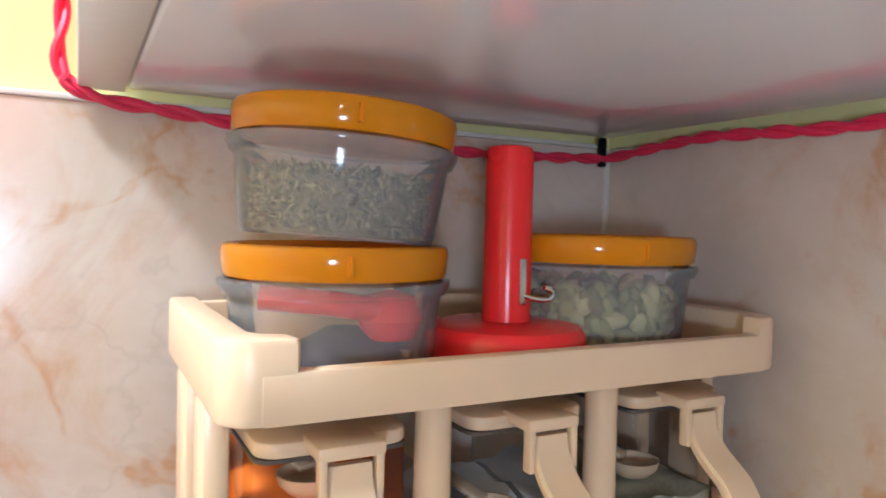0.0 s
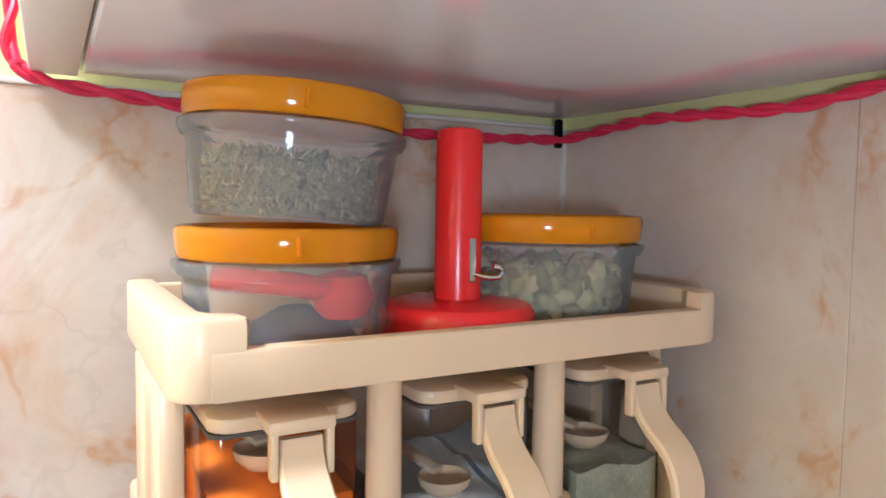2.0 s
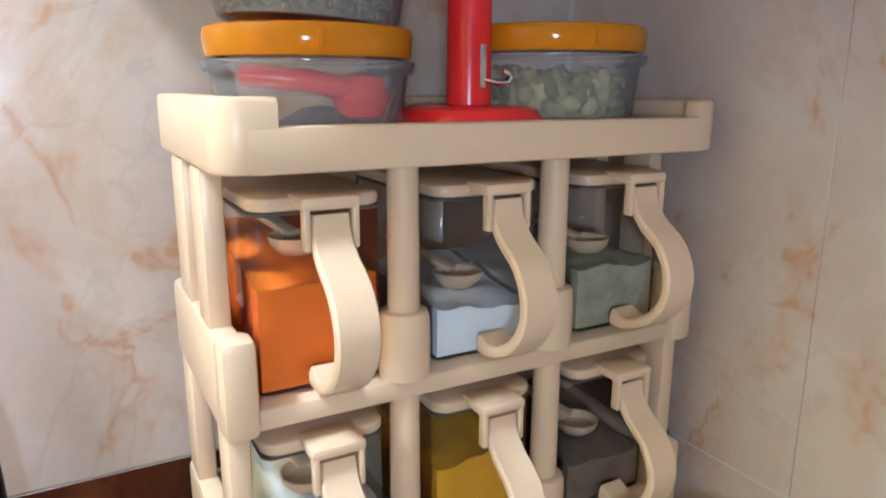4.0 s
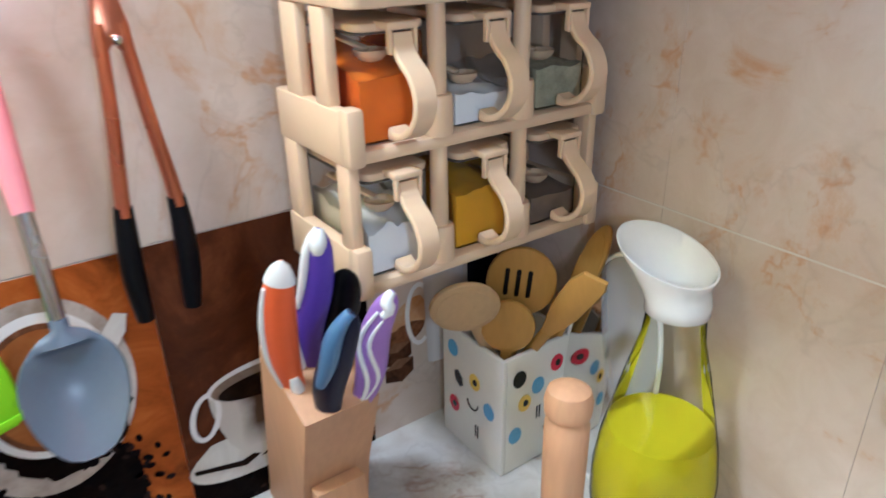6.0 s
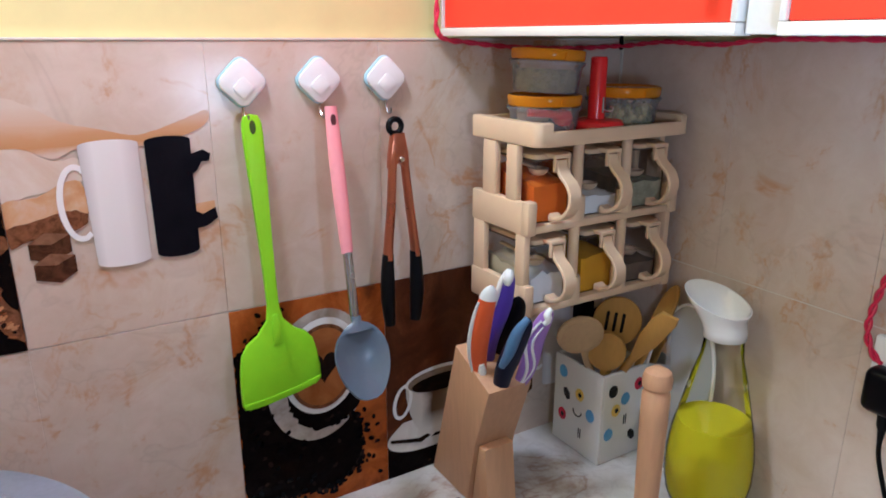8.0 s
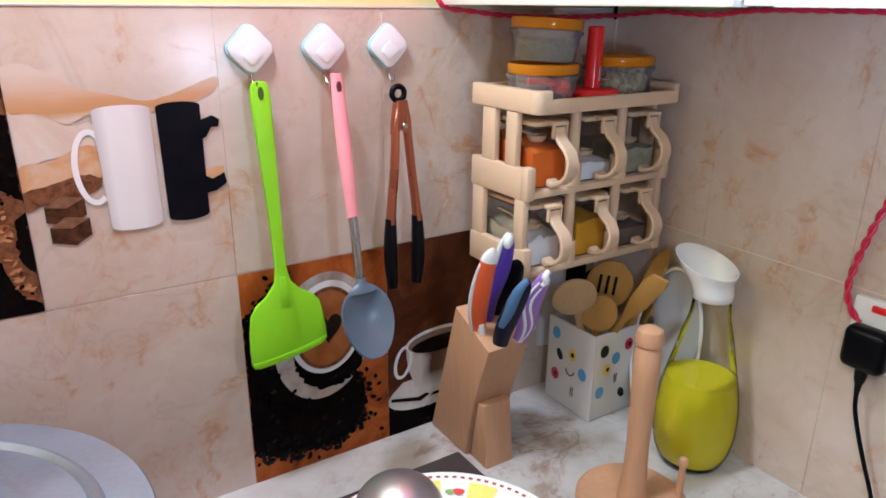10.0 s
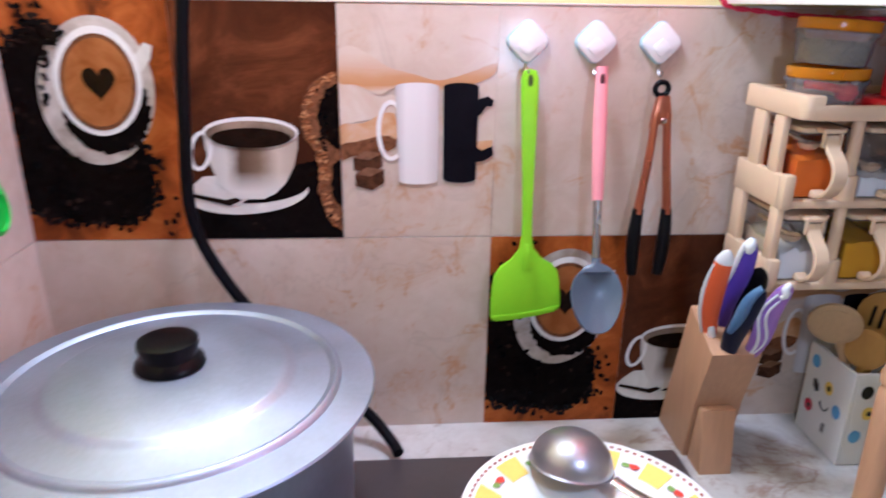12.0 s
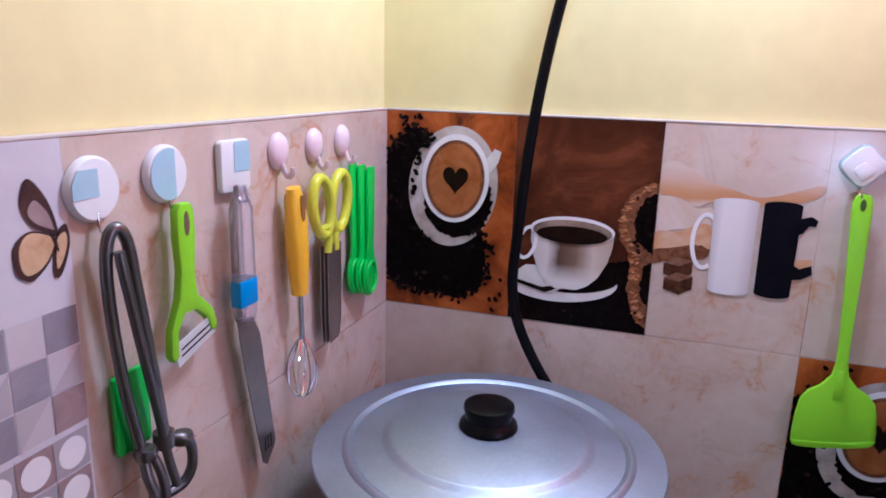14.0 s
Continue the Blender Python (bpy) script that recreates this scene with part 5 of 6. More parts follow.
part("shaft", sweep([Vector((0.020, -0.304, 1.26)), Vector((0.020, -0.302, 1.20))], 0.0035, 10), M_STEEL, wk)
for k in range(4):
    a = math.pi * k / 4 + 0.3
    loop = []
    for j in range(25):
        s = -1 + 2 * j / 24
        rr = 0.0185 * math.sin(math.pi * abs(s)) ** 0.7 * (1 if s > 0 else -1)
        loop.append(Vector((0.020 + rr * math.cos(a), -0.302 + rr * math.sin(a) - 0.004 * (1 - abs(s)), 1.126 + 0.078 * abs(s) ** 1.3)))
    part("wire_loop", sweep(loop, 0.0009, 6), M_CHROME, wk)

# herb scissors
sc = thing("scissors", "kitchen scissors with yellow-green loops, blades down", "scissors", (0.02, -0.22, 1.37), "utensils on the left wall")
for dy, tl in ((-0.0195, 8), (0.0195, -8)):
    lp = [Vector((0.020, -0.224 + dy * 1.18 + 0.0225 * math.cos(a) * math.cos(radians(tl)) - 0.036 * math.sin(a) * math.sin(radians(tl)), 1.352 + 0.036 * math.sin(a))) for a in [2 * math.pi * k / 32 for k in range(32)]]
    part("finger_loop", sweep(lp, 0.0066, 10, closed=True), M_YGREEN, sc, "yellow-green finger loop")
    part("shank", sweep(smooth_path([(0.020, -0.224 + dy * 0.75, 1.326), (0.020, -0.224 + dy * 0.45, 1.312), (0.020, -0.224 + dy * 0.5, 1.292)], 5), 0.0058, 10), M_YGREEN, sc)
for k in range(3):
    part("blade", prism([(-0.018, 0.0), (0.018, 0.0), (0.017, -0.10), (0.010, -0.128), (-0.014, -0.130), (-0.017, -0.10)], 0.0014, on_c(-0.224 + 0.002 * k, 1.300, 0.013 + 0.0042 * k)), M_BLADE, sc, "worn steel blade")

# green measuring spoons
ms = thing("measuring_spoons", "stack of green plastic measuring spoons on a hook", "measuring spoons", (0.02, -0.12, 1.37), "utensils on the left wall")
for k in range(3):
    my = on_c(-0.138 + 0.0165 * k, 1.388 - 0.004 * k, 0.008 + 0.0058 * k) @ Matrix.Rotation(radians(2.5 - 1.6 * k), 4, 'Z')
    s = prism([(-0.0115, 0.0), (-0.008, 0.007), (0.008, 0.007), (0.0115, 0.0), (0.0105, -0.06), (0.0090, -0.108), (0.012, -0.124)] + ellipse(0, -0.150, 0.0225, 0.030, 24, 0, 60, -240) + [(-0.012, -0.124), (-0.0090, -0.108), (-0.0105, -0.06)], 0.0042, my, 0.001)
    s = part("spoon", s, M_GREEN, ms, "green plastic spoon")
    part("bowl", sweep([my @ Vector((0.0165 * math.cos(a), -0.152 + 0.0225 * math.sin(a), 0.0048)) for a in [2 * math.pi * j / 24 for j in range(24)]], 0.0026, 8, closed=True), M_GREEN, s)

# how far below the first row of hooks each of these hangs
for ob, dy, dz in ((pl, 0.003, -0.0045), (pk, 0.0, -0.004), (wk, 0.001, -0.0055), (sc, 0.001, -0.0055), (ms, -0.003, -0.006)):
    ob.location += Vector((0, dy, dz))

# ---- hob, pot and cable ----
hob = thing("hob", "dark enamelled flat hob on the counter", "hob", (0.44, -0.34, CZ))
part("top", box(0.012, 0.872, -0.56, -0.098, CZ + 0.0005, CZ + 0.012, 0.003), M_STOVE, hob)
PX, PY, PZ = 0.248, -0.272, CZ + 0.0125
pot = thing("cooking_pot", "large aluminium cooking pot standing on the hob", "pot", (PX, PY, PZ))
part("body", lathe([(0, 0), (0.172, 0), (0.178, 0.006), (0.180, 0.208), (0.186, 0.213), (0.190, 0.215), (0.186, 0.217), (0.177, 0.215), (0.175, 0.01), (0, 0.008)], (PX, PY, PZ), 96), M_ALUPOT, pot, "brushed aluminium body")
lid = part("lid", lathe([(0, 0.232), (0.14, 0.224), (0.199, 0.221), (0.203, 0.2225), (0.2045, 0.225), (0.203, 0.2272), (0.199, 0.2276), (0.170, 0.2300), (0.1675, 0.2335), (0.164, 0.2350), (0.1605, 0.2335), (0.158, 0.2315), (0.126, 0.2365), (0.1215, 0.2380), (0.1175, 0.2418), (0.113, 0.2432), (0.07, 0.2478), (0.03, 0.2500), (0, 0.2505)], (PX, PY, PZ), 96), M_ALUPOT, pot, "domed aluminium lid with a stepped rim")
part("knob", lathe([(0, 0.2495), (0.032, 0.2490), (0.0345, 0.2515), (0.0335, 0.256), (0.0275, 0.2615), (0.0272, 0.2655), (0.0300, 0.2735), (0.0292, 0.2780), (0.024, 0.2800), (0, 0.2788)], (PX, PY, PZ), 40), M_BLACK, lid, "black plastic knob")

solo("gas_hose", sweep(smooth_path([(0.36, -0.05, 1.96), (0.315, -0.05, 1.78), (0.267, -0.05, 1.62), (0.238, -0.05, 1.46), (0.224, -0.05, 1.31), (0.220, -0.048, 1.20), (0.250, -0.046, 1.115), (0.315, -0.046, 1.02), (0.38, -0.046, 0.955), (0.435, -0.05, 0.902), (0.468, -0.075, 0.872), (0.478, -0.096, 0.866)], 10), 0.0078, 14), M_RUBBER, "black rubber hose hanging in front of the tiles", "hose")

# ---- plate and ladle ----
LX, LY, LZ = 0.658, -0.392, 0.979
solo("small_pot", lathe([(0, 0), (0.098, 0), (0.102, 0.004), (0.103, 0.114), (0.106, 0.1175), (0.101, 0.1185), (0.0995, 0.114), (0.0985, 0.008), (0, 0.006)], (LX, LY, CZ + 0.0125), 64), M_ALUPOT, "small aluminium pot covered by a plate", "pot")
plate = thing("dinner_plate", "white dinner plate with a yellow flowered rim", "plate", (LX, LY, LZ))
part("dish", lathe([(0, 0), (0.066, 0), (0.070, 0.002), (0.086, 0.010), (0.123, 0.020), (0.1265, 0.0215), (0.127, 0.0225), (0.1245, 0.0235), (0.086, 0.0125), (0.070, 0.005), (0, 0.0035)], (LX, LY, LZ), 80), M_CERAMIC, plate)
P_DOT = mat("brown_glaze", (0.34, 0.09, 0.05), 0.2, var=0.1)
P_YEL = mat("yellow_glaze", (0.88, 0.64, 0.14), 0.2, var=0.08)
P_FLOWER = mat("red_glaze", (0.62, 0.07, 0.05), 0.2, var=0.1)
P_LEAF = mat("green_glaze", (0.22, 0.36, 0.10), 0.2, var=0.1)


def rim_patch(a0, a1, r0, r1, lift):
    bm = bmesh.new()
    n = 6
    rows = []
    for r in (r0, r1):
        z = 0.0125 + (r - 0.086) * (0.011 / 0.0385) + lift
        rows.append([bm.verts.new((LX + r * math.cos(radians(a0 + (a1 - a0) * k / n)), LY + r * math.sin(radians(a0 + (a1 - a0) * k / n)), LZ + z)) for k in range(n + 1)])
    for k in range(n):
        bm.faces.new((rows[0][k], rows[0][k + 1], rows[1][k + 1], rows[1][k]))
    return bm


for k in range(12):
    a = k * 30
    part("yellow_panel", rim_patch(a, a + 15, 0.092, 0.115, 0.0005), P_YEL, plate, "yellow glazed panel")
    part("flower", lathe([(0.0, 0), (0.006, 0), (0, 0.0006)], (LX + 0.104 * math.cos(radians(a + 20)), LY + 0.104 * math.sin(radians(a + 20)), LZ + 0.0182), 8), P_FLOWER, plate, "red flower")
    part("leaf", lathe([(0.0, 0), (0.005, 0), (0, 0.0006)], (LX + 0.103 * math.cos(radians(a + 25)), LY + 0.103 * math.sin(radians(a + 25)), LZ + 0.0178), 8), P_LEAF, plate, "green leaf")
dots = bmesh.new()
for k in range(90):
    join(dots, rim_patch(k * 4, k * 4 + 2, 0.118, 0.1205, 0.0006))
part("dotted_line", dots, P_DOT, plate, "line of small red dots")

ld = thing("ladle", "steel ladle lying bowl up-turned on the plate", "ladle", (0.656, -0.31, LZ + 0.02))
LC = Vector((0.656, -0.312, LZ + 0.024))
tilt = pose(0, 0, 0, -12, 8, 0)
prof_ = [(0.0435 * math.sin(radians(a)), 0.038 * math.cos(radians(a))) for a in range(0, 91, 9)]
part("bowl", lathe(prof_ + [(0.0450, -0.001), (0.0420, -0.001)] + [(0.0420 * math.sin(radians(a)), 0.0365 * math.cos(radians(a))) for a in range(90, -1, -9)], LC, 48, turn=tilt, caps=False), M_LADLE, ld, "polished steel bowl")
part("handle", sweep(smooth_path([LC + Vector((0.034, -0.036, 0.006)), LC + Vector((0.05, -0.055, 0.004)), LC + Vector((0.085, -0.11, 0.012)), LC + Vector((0.13, -0.19, 0.020)), LC + Vector((0.17, -0.26, 0.022))], 8), 0.007, 12, 0.35, (1, 0.5, 0)), M_STEEL, ld)

# ---- knife block ----
kb = thing("knife_block", "pale beech knife block leaning forward on a foot", "knife block", (0.92, -0.07, CZ))
yz = basis((0.884, 0, 0), (0, 1, 0), (0, 0, 1))
shear = Matrix(((1, 0, -0.065, 0.065 * CZ), (0, 1, 0, 0), (0, 0, 1, 0), (0, 0, 0, 1)))
blk = prism([(-0.006, CZ + 0.0005), (-0.098, CZ + 0.0005), (-0.124, 0.948), (-0.162, 1.044), (-0.089, 1.080)], 0.066, yz, 0.002)
blk.transform(shear)
part("body", blk, M_WOOD, kb)
blk = prism([(-0.101, CZ + 0.0005), (-0.142, CZ + 0.0005), (-0.138, 0.947), (-0.1245, 0.947)], 0.046, basis((0.890, 0, 0), (0, 1, 0), (0, 0, 1)), 0.0015)
blk.transform(shear)
part("foot", blk, M_WOOD, kb)


ACROSS, FACE = Vector((0.85, -0.5, 0)).normalized(), Vector((-0.5, -0.85, 0.1)).normalized()


def knife(base, tip, sway, r, main, label, stripes, cap=None):
    """A knife standing in the block: a swaying flat handle with inlaid stripes.
    sway: sideways shifts at a third and at two thirds; stripes: material, start, end, place across, wave, radius."""
    k = thing("knife", label, "knife", base, "knives in the block")
    b, t = Vector(base), Vector(tip)
    path = smooth_path([b, b.lerp(t, 0.33) + ACROSS * sway[0], b.lerp(t, 0.68) + ACROSS * sway[1], t], 10)
    n = len(path)
    rad = []
    for i in range(n):
        f = i / (n - 1)
        w = 0.50 + 0.50 * math.sin(math.pi * min(1.0, 0.08 + 0.80 * f)) ** 1.3
        if f > 0.86:
            w *= math.sqrt(max(0.03, 1 - ((f - 0.86) / 0.14) ** 2))
        rad.append(r * w)
    part("handle", sweep(path, rad, 16, 0.62, ACROSS), main, k)
    for m_, f0, f1, u, wave, w in stripes:
        i0, i1 = int(f0 * (n - 1)), int(f1 * (n - 1))
        line, rr = [], []
        for i in range(i0, i1 + 1):
            g = (i - i0) / max(1, i1 - i0)
            uu = max(-0.98, min(0.98, u + wave * math.sin(2 * math.pi * g)))
            line.append(path[i] + ACROSS * rad[i] * uu + FACE * rad[i] * 0.60 * math.sqrt(1 - uu * uu))
            rr.append(w * (0.35 + 0.65 * math.sin(math.pi * (0.12 + 0.76 * g))))
        part("inlay", sweep(line, rr, 10), m_, k)
    if cap:
        i0 = int(0.88 * (n - 1))
        part("cap", sweep(path[i0:], [v * 1.07 for v in rad[i0:]], 16, 0.62, ACROSS), cap, k, "rounded white end")
    d = (path[0] - path[2]).normalized()
    part("bolster", sweep([path[0] + d * 0.012, path[0] - d * 0.004], r * 0.5, 10, 0.5, ACROSS), M_STEEL, k, "steel bolster")
    return k


knife((0.884, -0.124, 1.044), (0.866, -0.170, 1.188), (-0.007, -0.006), 0.0130, M_ORANGE, "knife with an orange and white rubber handle", [(M_WHITE, 0.05, 0.85, -0.90, 0.0, 0.0028), (M_WHITE, 0.0, 0.22, 0.35, 0.0, 0.0055)], M_WHITE)
knife((0.903, -0.112, 1.046), (0.901, -0.156, 1.197), (-0.006, 0.000), 0.0132, M_PURPLE, "knife with a deep purple and white rubber handle", [(M_WHITE, 0.55, 1.0, -0.80, 0.0, 0.0036), (M_WHITE, 0.0, 0.42, -0.75, 0.0, 0.0055), (M_WHITE, 0.88, 1.0, 0.0, 0.0, 0.0065)])
knife((0.924, -0.100, 1.044), (0.922, -0.149, 1.156), (-0.003, 0.002), 0.0150, M_BLACK, "knife with a black rubber handle", [])
knife((0.898, -0.148, 1.026), (0.901, -0.196, 1.149), (-0.006, -0.004), 0.0130, M_NAVY, "knife with a navy and slate blue handle", [(M_SLATE, 0.46, 1.0, -0.52, 0.10, 0.0072)])
knife((0.924, -0.148, 1.026), (0.934, -0.195, 1.154), (0.001, -0.004), 0.0125, M_LILAC, "knife with a lilac and white rubber handle", [(M_WHITE, 0.0, 0.88, -0.45, 0.40, 0.0023), (M_WHITE, 0.15, 0.80, 0.15, 0.40, 0.0020), (M_WHITE, 0.84, 1.0, 0.0, 0.3, 0.0050)])

# ---- spotted box with wooden spoons ----
BX0, BX1, BY0, BY1, BH = 1.092, 1.190, -0.133, -0.030, 0.146
bx = thing("utensil_box", "white ceramic utensil box with coloured sweets printed on it", "utensil box", (1.14, -0.08, CZ))
part("bottom", box(BX0 + 0.0062, BX1 - 0.0062, BY0 + 0.0062, BY1 - 0.0062, CZ + 0.0005, CZ + 0.008, 0.001), M_CERAMIC, bx)
for a in ((BX0, BX0 + 0.006, BY0, BY1), (BX1 - 0.006, BX1, BY0, BY1), (BX0 + 0.0055, BX1 - 0.0055, BY0, BY0 + 0.006), (BX0 + 0.0055, BX1 - 0.0055, BY1 - 0.006, BY1)):
    part("side", box(*a, CZ + 0.0005, CZ + BH, 0.002), M_CERAMIC, bx)
SB, SY, SK, SR = mat("blue_glaze", (0.16, 0.42, 0.75), 0.2), P_YEL, mat("black_glaze", (0.02, 0.02, 0.025), 0.2), mat("crimson_glaze", (0.60, 0.03, 0.07), 0.2)
left_face = basis((BX0 - 0.0004, BY1, CZ), (0, -1, 0), (0, 0, 1))
front_face = basis((BX0, BY0 - 0.0004, CZ), (1, 0, 0), (0, 0, 1))
for m_, spots in ((left_face, [(0.020, 0.122, SB, 0), (0.030, 0.088, SK, 1), (0.058, 0.098, SY, 0), (0.082, 0.074, SB, 0), (0.022, 0.050, SR, 0), (0.055, 0.070, None, 2), (0.062, 0.035, None, 3), ]),
                  (front_face, [(0.022, 0.118, SK, 0), (0.030, 0.085, SY, 0), (0.048, 0.100, SB, 0), (0.018, 0.048, SB, 0), (0.050, 0.065, None, 3), (0.074, 0.118, SR, 0), (0.066, 0.035, SK, 1)])):
    for u, v, sm, kind in spots:
        if kind == 0:
            part("spot", prism(ellipse(u, v, 0.0088, 0.0102, 22), 0.0004, m_), sm, bx)
            part("spot_centre", prism(ellipse(u + 0.001, v, 0.0035, 0.004, 14), 0.0004, m_ @ Matrix.Translation((0, 0, 0.0005))), SK if sm is not SB else SB, bx)
        elif kind == 1:
            part("spot", prism(ellipse(u, v, 0.0068, 0.0108, 6, 30), 0.0004, m_), SK, bx)
        elif kind == 2:
            part("swirl", sweep([m_ @ Vector((u + 0.009 * math.cos(a), v + 0.009 * math.sin(a), 0.0003)) for a in [radians(180 + 12 * j) for j in range(16)]], 0.0009, 6), SK, bx)
        else:
            for d_ in (-0.002, 0.002):
                part("stroke", prism([(u + d_ - 0.0008, v - 0.008), (u + d_ + 0.0008, v - 0.008), (u + d_ + 0.0008, v + 0.008), (u + d_ - 0.0008, v + 0.008)], 0.0004, m_), SK, bx)


def wooden_spoon(foot, top, facing, ru, rv, material, label, slots=0, flat=False, cat="wooden spoon"):
    """Handle from foot to the neck, then an oval bowl whose face looks along facing."""
    k = thing("wooden_spoon", label, cat, foot, "wooden spoons in the box")
    f, t = Vector(foot), Vector(top)
    d = (t - f).normalized()
    n = (Vector(facing) - d * Vector(facing).dot(d)).normalized()
    s = d.cross(n)
    part("handle", sweep([f, f.lerp(t, 0.5), t - d * rv * 0.85], 0.0062, 10, 0.6, s), material, k)
    m = Matrix(((s.x, d.x, n.x, t.x), (s.y, d.y, n.y, t.y), (s.z, d.z, n.z, t.z), (0, 0, 0, 1)))
    out = ellipse(0, 0, ru, rv, 36)
    if flat:
        out = [(-0.006, -rv), (0.006, -rv), (ru * 0.9, -rv * 0.2), (ru, rv * 0.8), (ru * 0.8, rv), (-ru * 0.55, rv * 0.9), (-ru * 0.9, rv * 0.55), (-ru * 0.9, -rv * 0.2)]
    bm = prism(out, 0.006, m, 0.002)
    b = part("bowl", bm, material, k)
    if not flat and not slots:
        part("hollow", prism(ellipse(0, 0, ru * 0.8, rv * 0.8, 30), 0.0004, m @ Matrix.Translation((0, 0, 0.0061))), material, b)
    for i in range(slots):
        part("slot", prism(rounded(-0.0165 + i * 0.011, -0.0120 + i * 0.011, -0.016, 0.016, 0.002), 0.0008, m @ Matrix.Translation((0, 0, 0.0058))), M_BLACK, b)
    return k


FZ = CZ + 0.012
wooden_spoon((1.180, -0.056, FZ), (1.057, -0.116, 1.064), (-0.5, -0.6, 0.2), 0.033, 0.040, M_BAMBOO2, "pale wooden spoon standing in the box")
wooden_spoon((1.130, -0.085, FZ), (1.122, -0.122, 1.072), (-0.5, -0.55, 0.3), 0.034, 0.040, M_BAMBOO, "slotted bamboo spoon standing in the box", 3)
wooden_spoon((1.125, -0.095, FZ), (1.106, -0.122, 1.028), (-0.55, -0.6, 0.2), 0.027, 0.033, M_BAMBOO, "short bamboo spoon standing in the box")
wooden_spoon((1.150, -0.085, FZ), (1.187, -0.150, 1.077), (-0.9, -0.15, 0.4), 0.014, 0.050, M_BAMBOO, "bamboo spoon leaning to the wall")
wooden_spoon((1.140, -0.040, FZ), (1.133, -0.178, 1.068), (-0.8, -0.5, 0.1), 0.016, 0.052, M_BAMBOO, "bamboo spatula standing in the box", 0, True, "wooden spatula")

# oval tray leaning behind the oil bottle
dm = basis((1.186, -0.186, 0.974), (0.05, -0.998, 0.0), (0.13, 0.0, 0.9915))
dish = thing("oval_dish", "milky oval glass dish leaning against the wall", "dish", (1.17, -0.186, CZ))
part("plate", prism(ellipse(0, 0, 0.055, 0.125, 48), 0.003, dm, 0.001), clear("milky_glass", (0.9, 0.9, 0.9), 0.08, 0.32, (0.85, 0.85, 0.85)), dish)
part("rim", sweep([dm @ Vector((0.056 * math.cos(a), 0.126 * math.sin(a), 0.002)) for a in [2 * math.pi * k / 64 for k in range(64)]], 0.0026, 8, closed=True), M_CERAMIC, dish, "white rolled rim")

# ---- oil bottle ----
OX, OY = 1.154, -0.274
oil = thing("oil_bottle", "glass oil carafe half full with a white pouring funnel", "oil bottle", (OX, OY, CZ))
outer = [(0, 0.001), (0.038, 0.001), (0.044, 0.005), (0.0520, 0.026), (0.0560, 0.052), (0.0557, 0.085), (0.0510, 0.120), (0.0425, 0.158), (0.0345, 0.194), (0.0262, 0.225), (0.0236, 0.2545)]
part("glass", lathe(outer, (OX, OY, CZ), 64, caps=False), M_GLASS, oil, "clear glass body")
fill = [(0, 0.006), (0.036, 0.006), (0.0425, 0.009), (0.0505, 0.027), (0.0545, 0.052), (0.0542, 0.085), (0.0500, 0.117), (0.0462, 0.134), (0, 0.134)]
part("glass_base", lathe([(0, 0.0015), (0.037, 0.0015), (0.0425, 0.0052), (0.036, 0.0056), (0, 0.0052)], (OX, OY, CZ), 48), mat("green_glass_foot", (0.16, 0.22, 0.10), 0.08, var=0.05, bump=0, trans=0.7), oil, "thick greenish glass foot")
part("oil", lathe(fill, (OX, OY, CZ), 64), M_OIL, oil, "golden cooking oil")
fun = bmesh.new()
seg = 56
prof_ = [(0.0245, 0.0245, 0.2495, 0.0), (0.0262, 0.0262, 0.2505, 0.0), (0.0264, 0.0264, 0.260, 0.0), (0.0288, 0.0285, 0.270, 0.3), (0.0360, 0.0335, 0.284, 0.8), (0.0425, 0.0375, 0.2935, 1.0), (0.0430, 0.0380, 0.296, 1.0), (0.0412, 0.0362, 0.296, 1.0), (0.0355, 0.0320, 0.284, 0.8), (0.0270, 0.0265, 0.270, 0.3), (0.0230, 0.0230, 0.258, 0.0)]
rings = []
for rl, rs, z, sl in prof_:
    rings.append([fun.verts.new((OX + rs * math.cos(2 * math.pi * k / seg), OY + 0.016 * sl + rl * math.sin(2 * math.pi * k / seg), CZ + z + sl * 0.30 * rl * math.sin(2 * math.pi * k / seg))) for k in range(seg)])
for a, b in zip(rings, rings[1:]):
    for k in range(seg):
        fun.faces.new((a[k], a[(k + 1) % seg], b[(k + 1) % seg], b[k]))
fun.faces.new(rings[-1])
fun = part("funnel", fun, M_CERAMIC, oil, "white slanted pouring funnel", angle=60)
part("stopper_pin", lathe([(0, 0), (0.0042, 0), (0.0042, 0.012), (0.003, 0.0145), (0, 0.015)], (OX + 0.006, OY - 0.012, CZ + 0.2600), 16), M_CERAMIC, fun, "small white stopper pin")

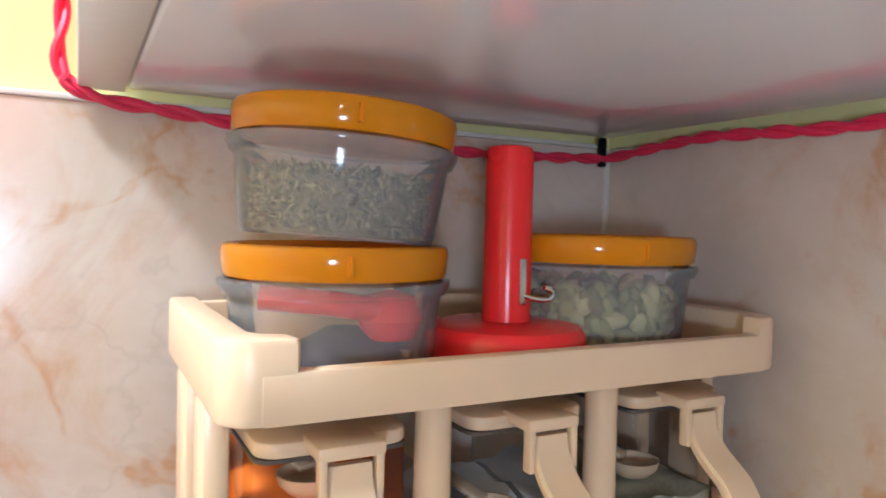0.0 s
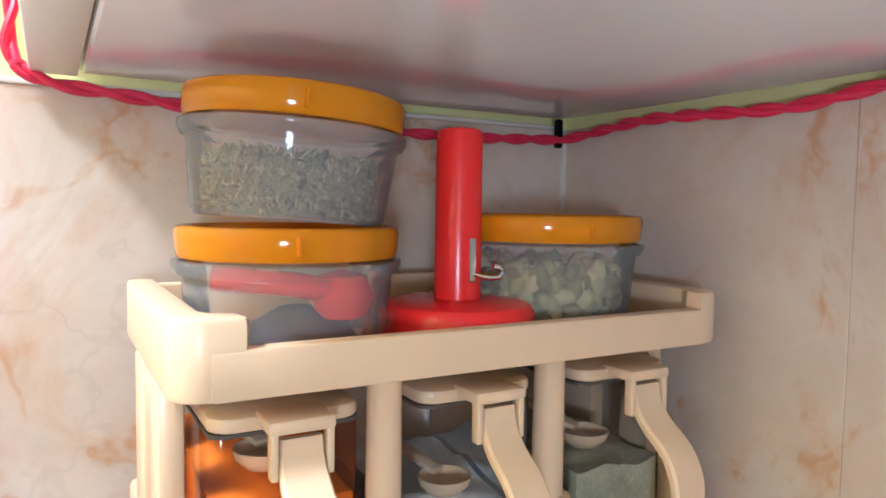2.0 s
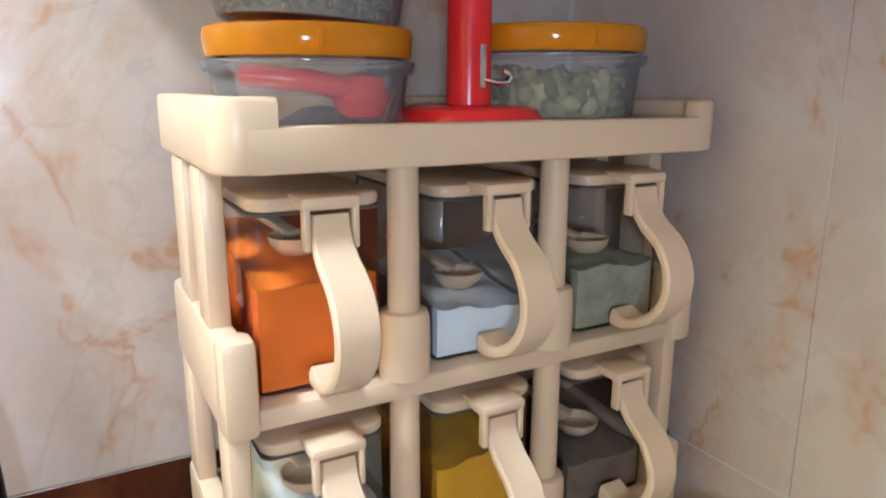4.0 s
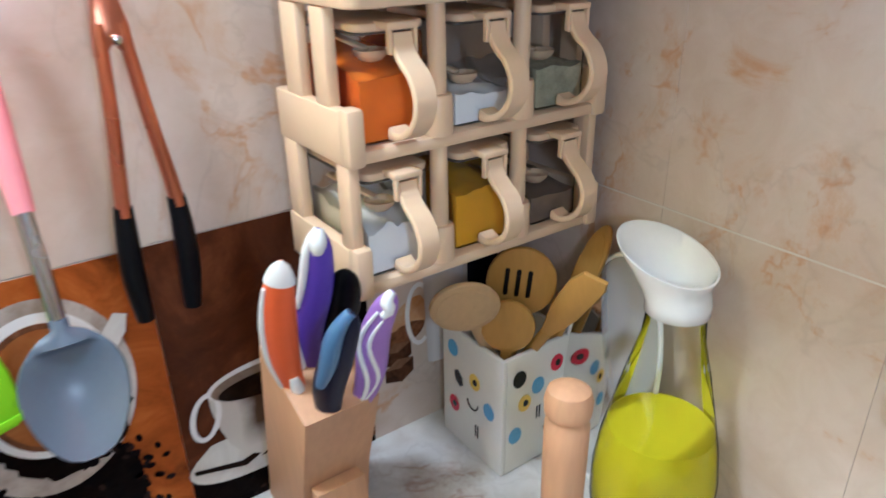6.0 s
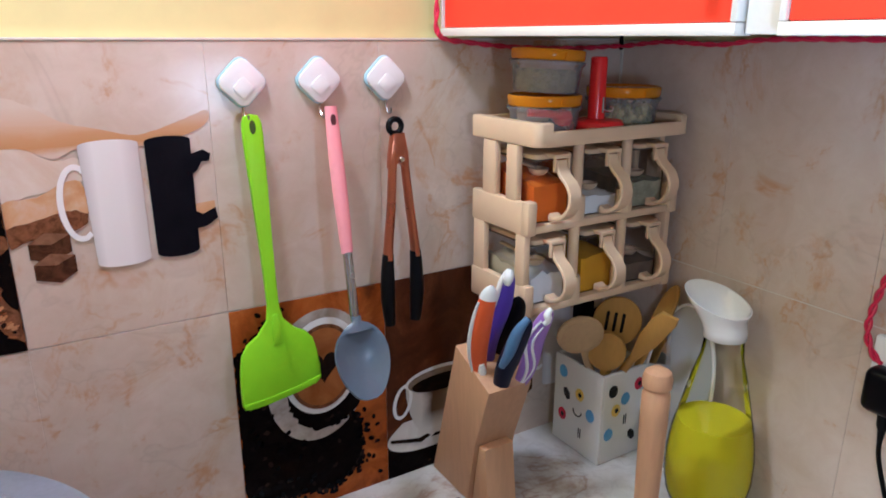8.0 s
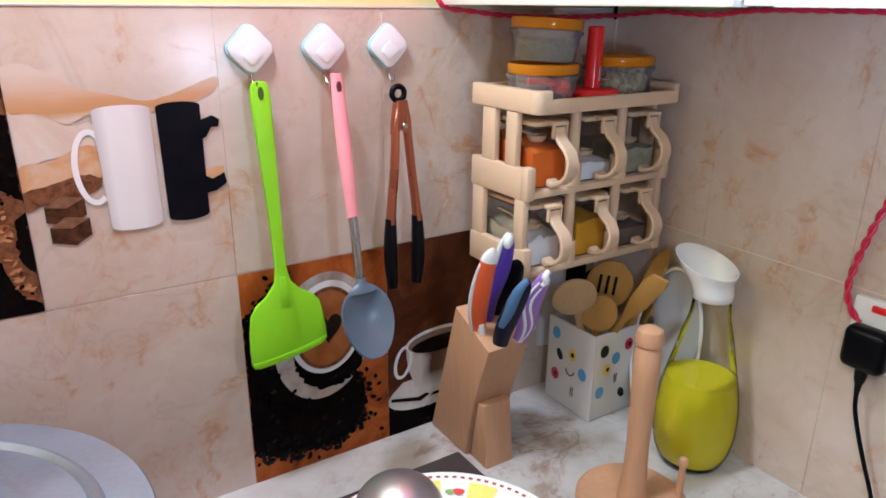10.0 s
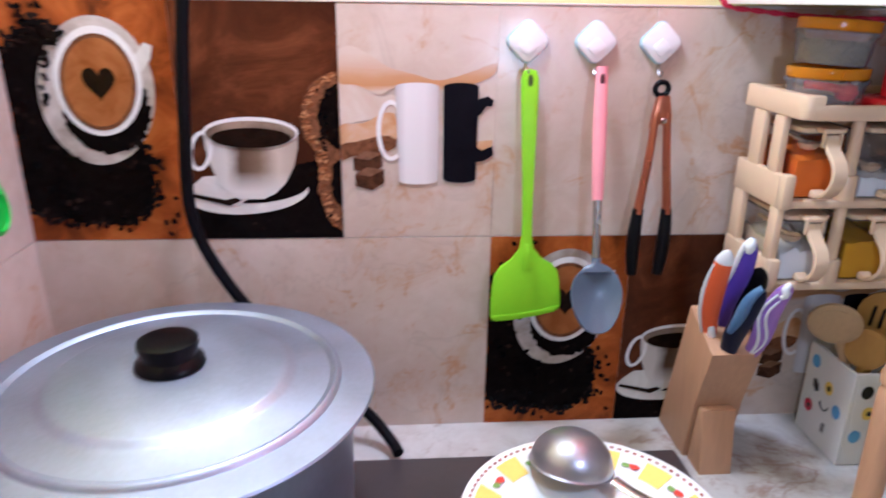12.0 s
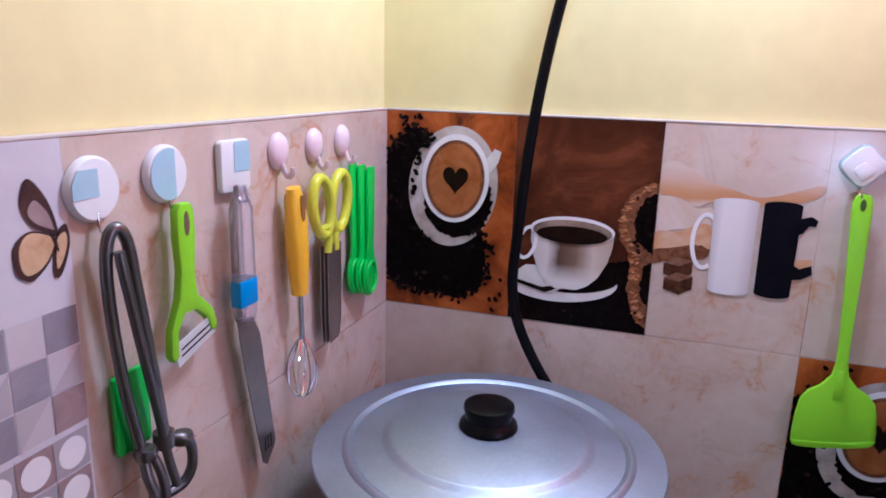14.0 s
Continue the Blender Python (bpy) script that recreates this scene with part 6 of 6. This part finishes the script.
# ---- kitchen roll holder ----
HX, HY = 1.006, -0.300
rh = thing("roll_holder", "turned pale wood kitchen roll holder", "roll holder", (HX, HY, CZ))
part("base", lathe([(0, 0), (0.068, 0), (0.071, 0.003), (0.071, 0.011), (0.067, 0.015), (0, 0.015)], (HX, HY, CZ + 0.0005), 56), M_WOOD, rh)
part("pole", lathe([(0, 0.0152), (0.0195, 0.0152), (0.0182, 0.028), (0.0150, 0.060), (0.0140, 0.090), (0.0150, 0.140), (0.0160, 0.190), (0.0160, 0.222), (0.0140, 0.2255), (0.0140, 0.2285), (0.0165, 0.231), (0.0172, 0.241), (0.0150, 0.249), (0.008, 0.2535), (0, 0.254)], (0, 0, 0), 36, turn=Matrix.Translation((HX - 0.004, HY - 0.004, CZ + 0.0005)) @ Matrix.Rotation(radians(2.6), 4, Vector((-0.7, 0.7, 0)))), M_WOOD, rh)
part("peg", lathe([(0, 0.0152), (0.0042, 0.0152), (0.0042, 0.062), (0.0060, 0.064), (0.0060, 0.070), (0.004, 0.073), (0, 0.0735)], (HX + 0.050, HY - 0.034, CZ + 0.0005), 20), M_WOOD, rh, "thin side peg")

# ---- socket, plug and flex on the right wall ----
so = thing("wall_socket", "white wall socket with a red switch light", "socket", (W, -0.45, 1.14))
part("plate", box(W - 0.0115, W - 0.0005, -0.535, -0.424, 1.060, 1.146, 0.003), M_WHITE, so)
part("switch_light", box(W - 0.015, W - 0.011, -0.462, -0.446, 1.132, 1.140, 0.001), M_RED, so, "small red indicator")
pg = thing("power_plug", "black three-pin power plug in the socket", "plug", (1.19, -0.45, 1.09))
part("body", box(1.176, W - 0.0125, -0.480, -0.431, 1.066, 1.118, 0.010, 4), M_BLACK, pg)
part("cord_grip", lathe([(0, 0), (0.0050, 0), (0.0062, 0.004), (0.0075, 0.020), (0, 0.020)], (1.191, -0.455, 1.048), 16), M_BLACK, pg, "black cord grip")
part("flex", sweep(smooth_path([(1.191, -0.455, 1.052), (1.192, -0.455, 1.030), (1.192, -0.458, 1.010), (1.192, -0.469, 0.978), (1.192, -0.482, 0.946), (1.192, -0.498, 0.908), (1.19, -0.515, 0.852)], 8), [0.0046 - 0.0020 * min(1, i / 8) for i in range(49)], 10), M_BLACK, pg, "thin black flex")
solo("twisted_wire", twisted([(1.207, -0.500, 1.445), (1.207, -0.462, 1.340), (1.206, -0.436, 1.260), (1.205, -0.422, 1.205), (1.204, -0.415, 1.162), (1.203, -0.418, 1.138), (1.202, -0.428, 1.122), (1.2015, -0.437, 1.116)], 0.0022, 0.0021, 0.036), M_WIRE, "red twisted wire running down to the socket", "wire")
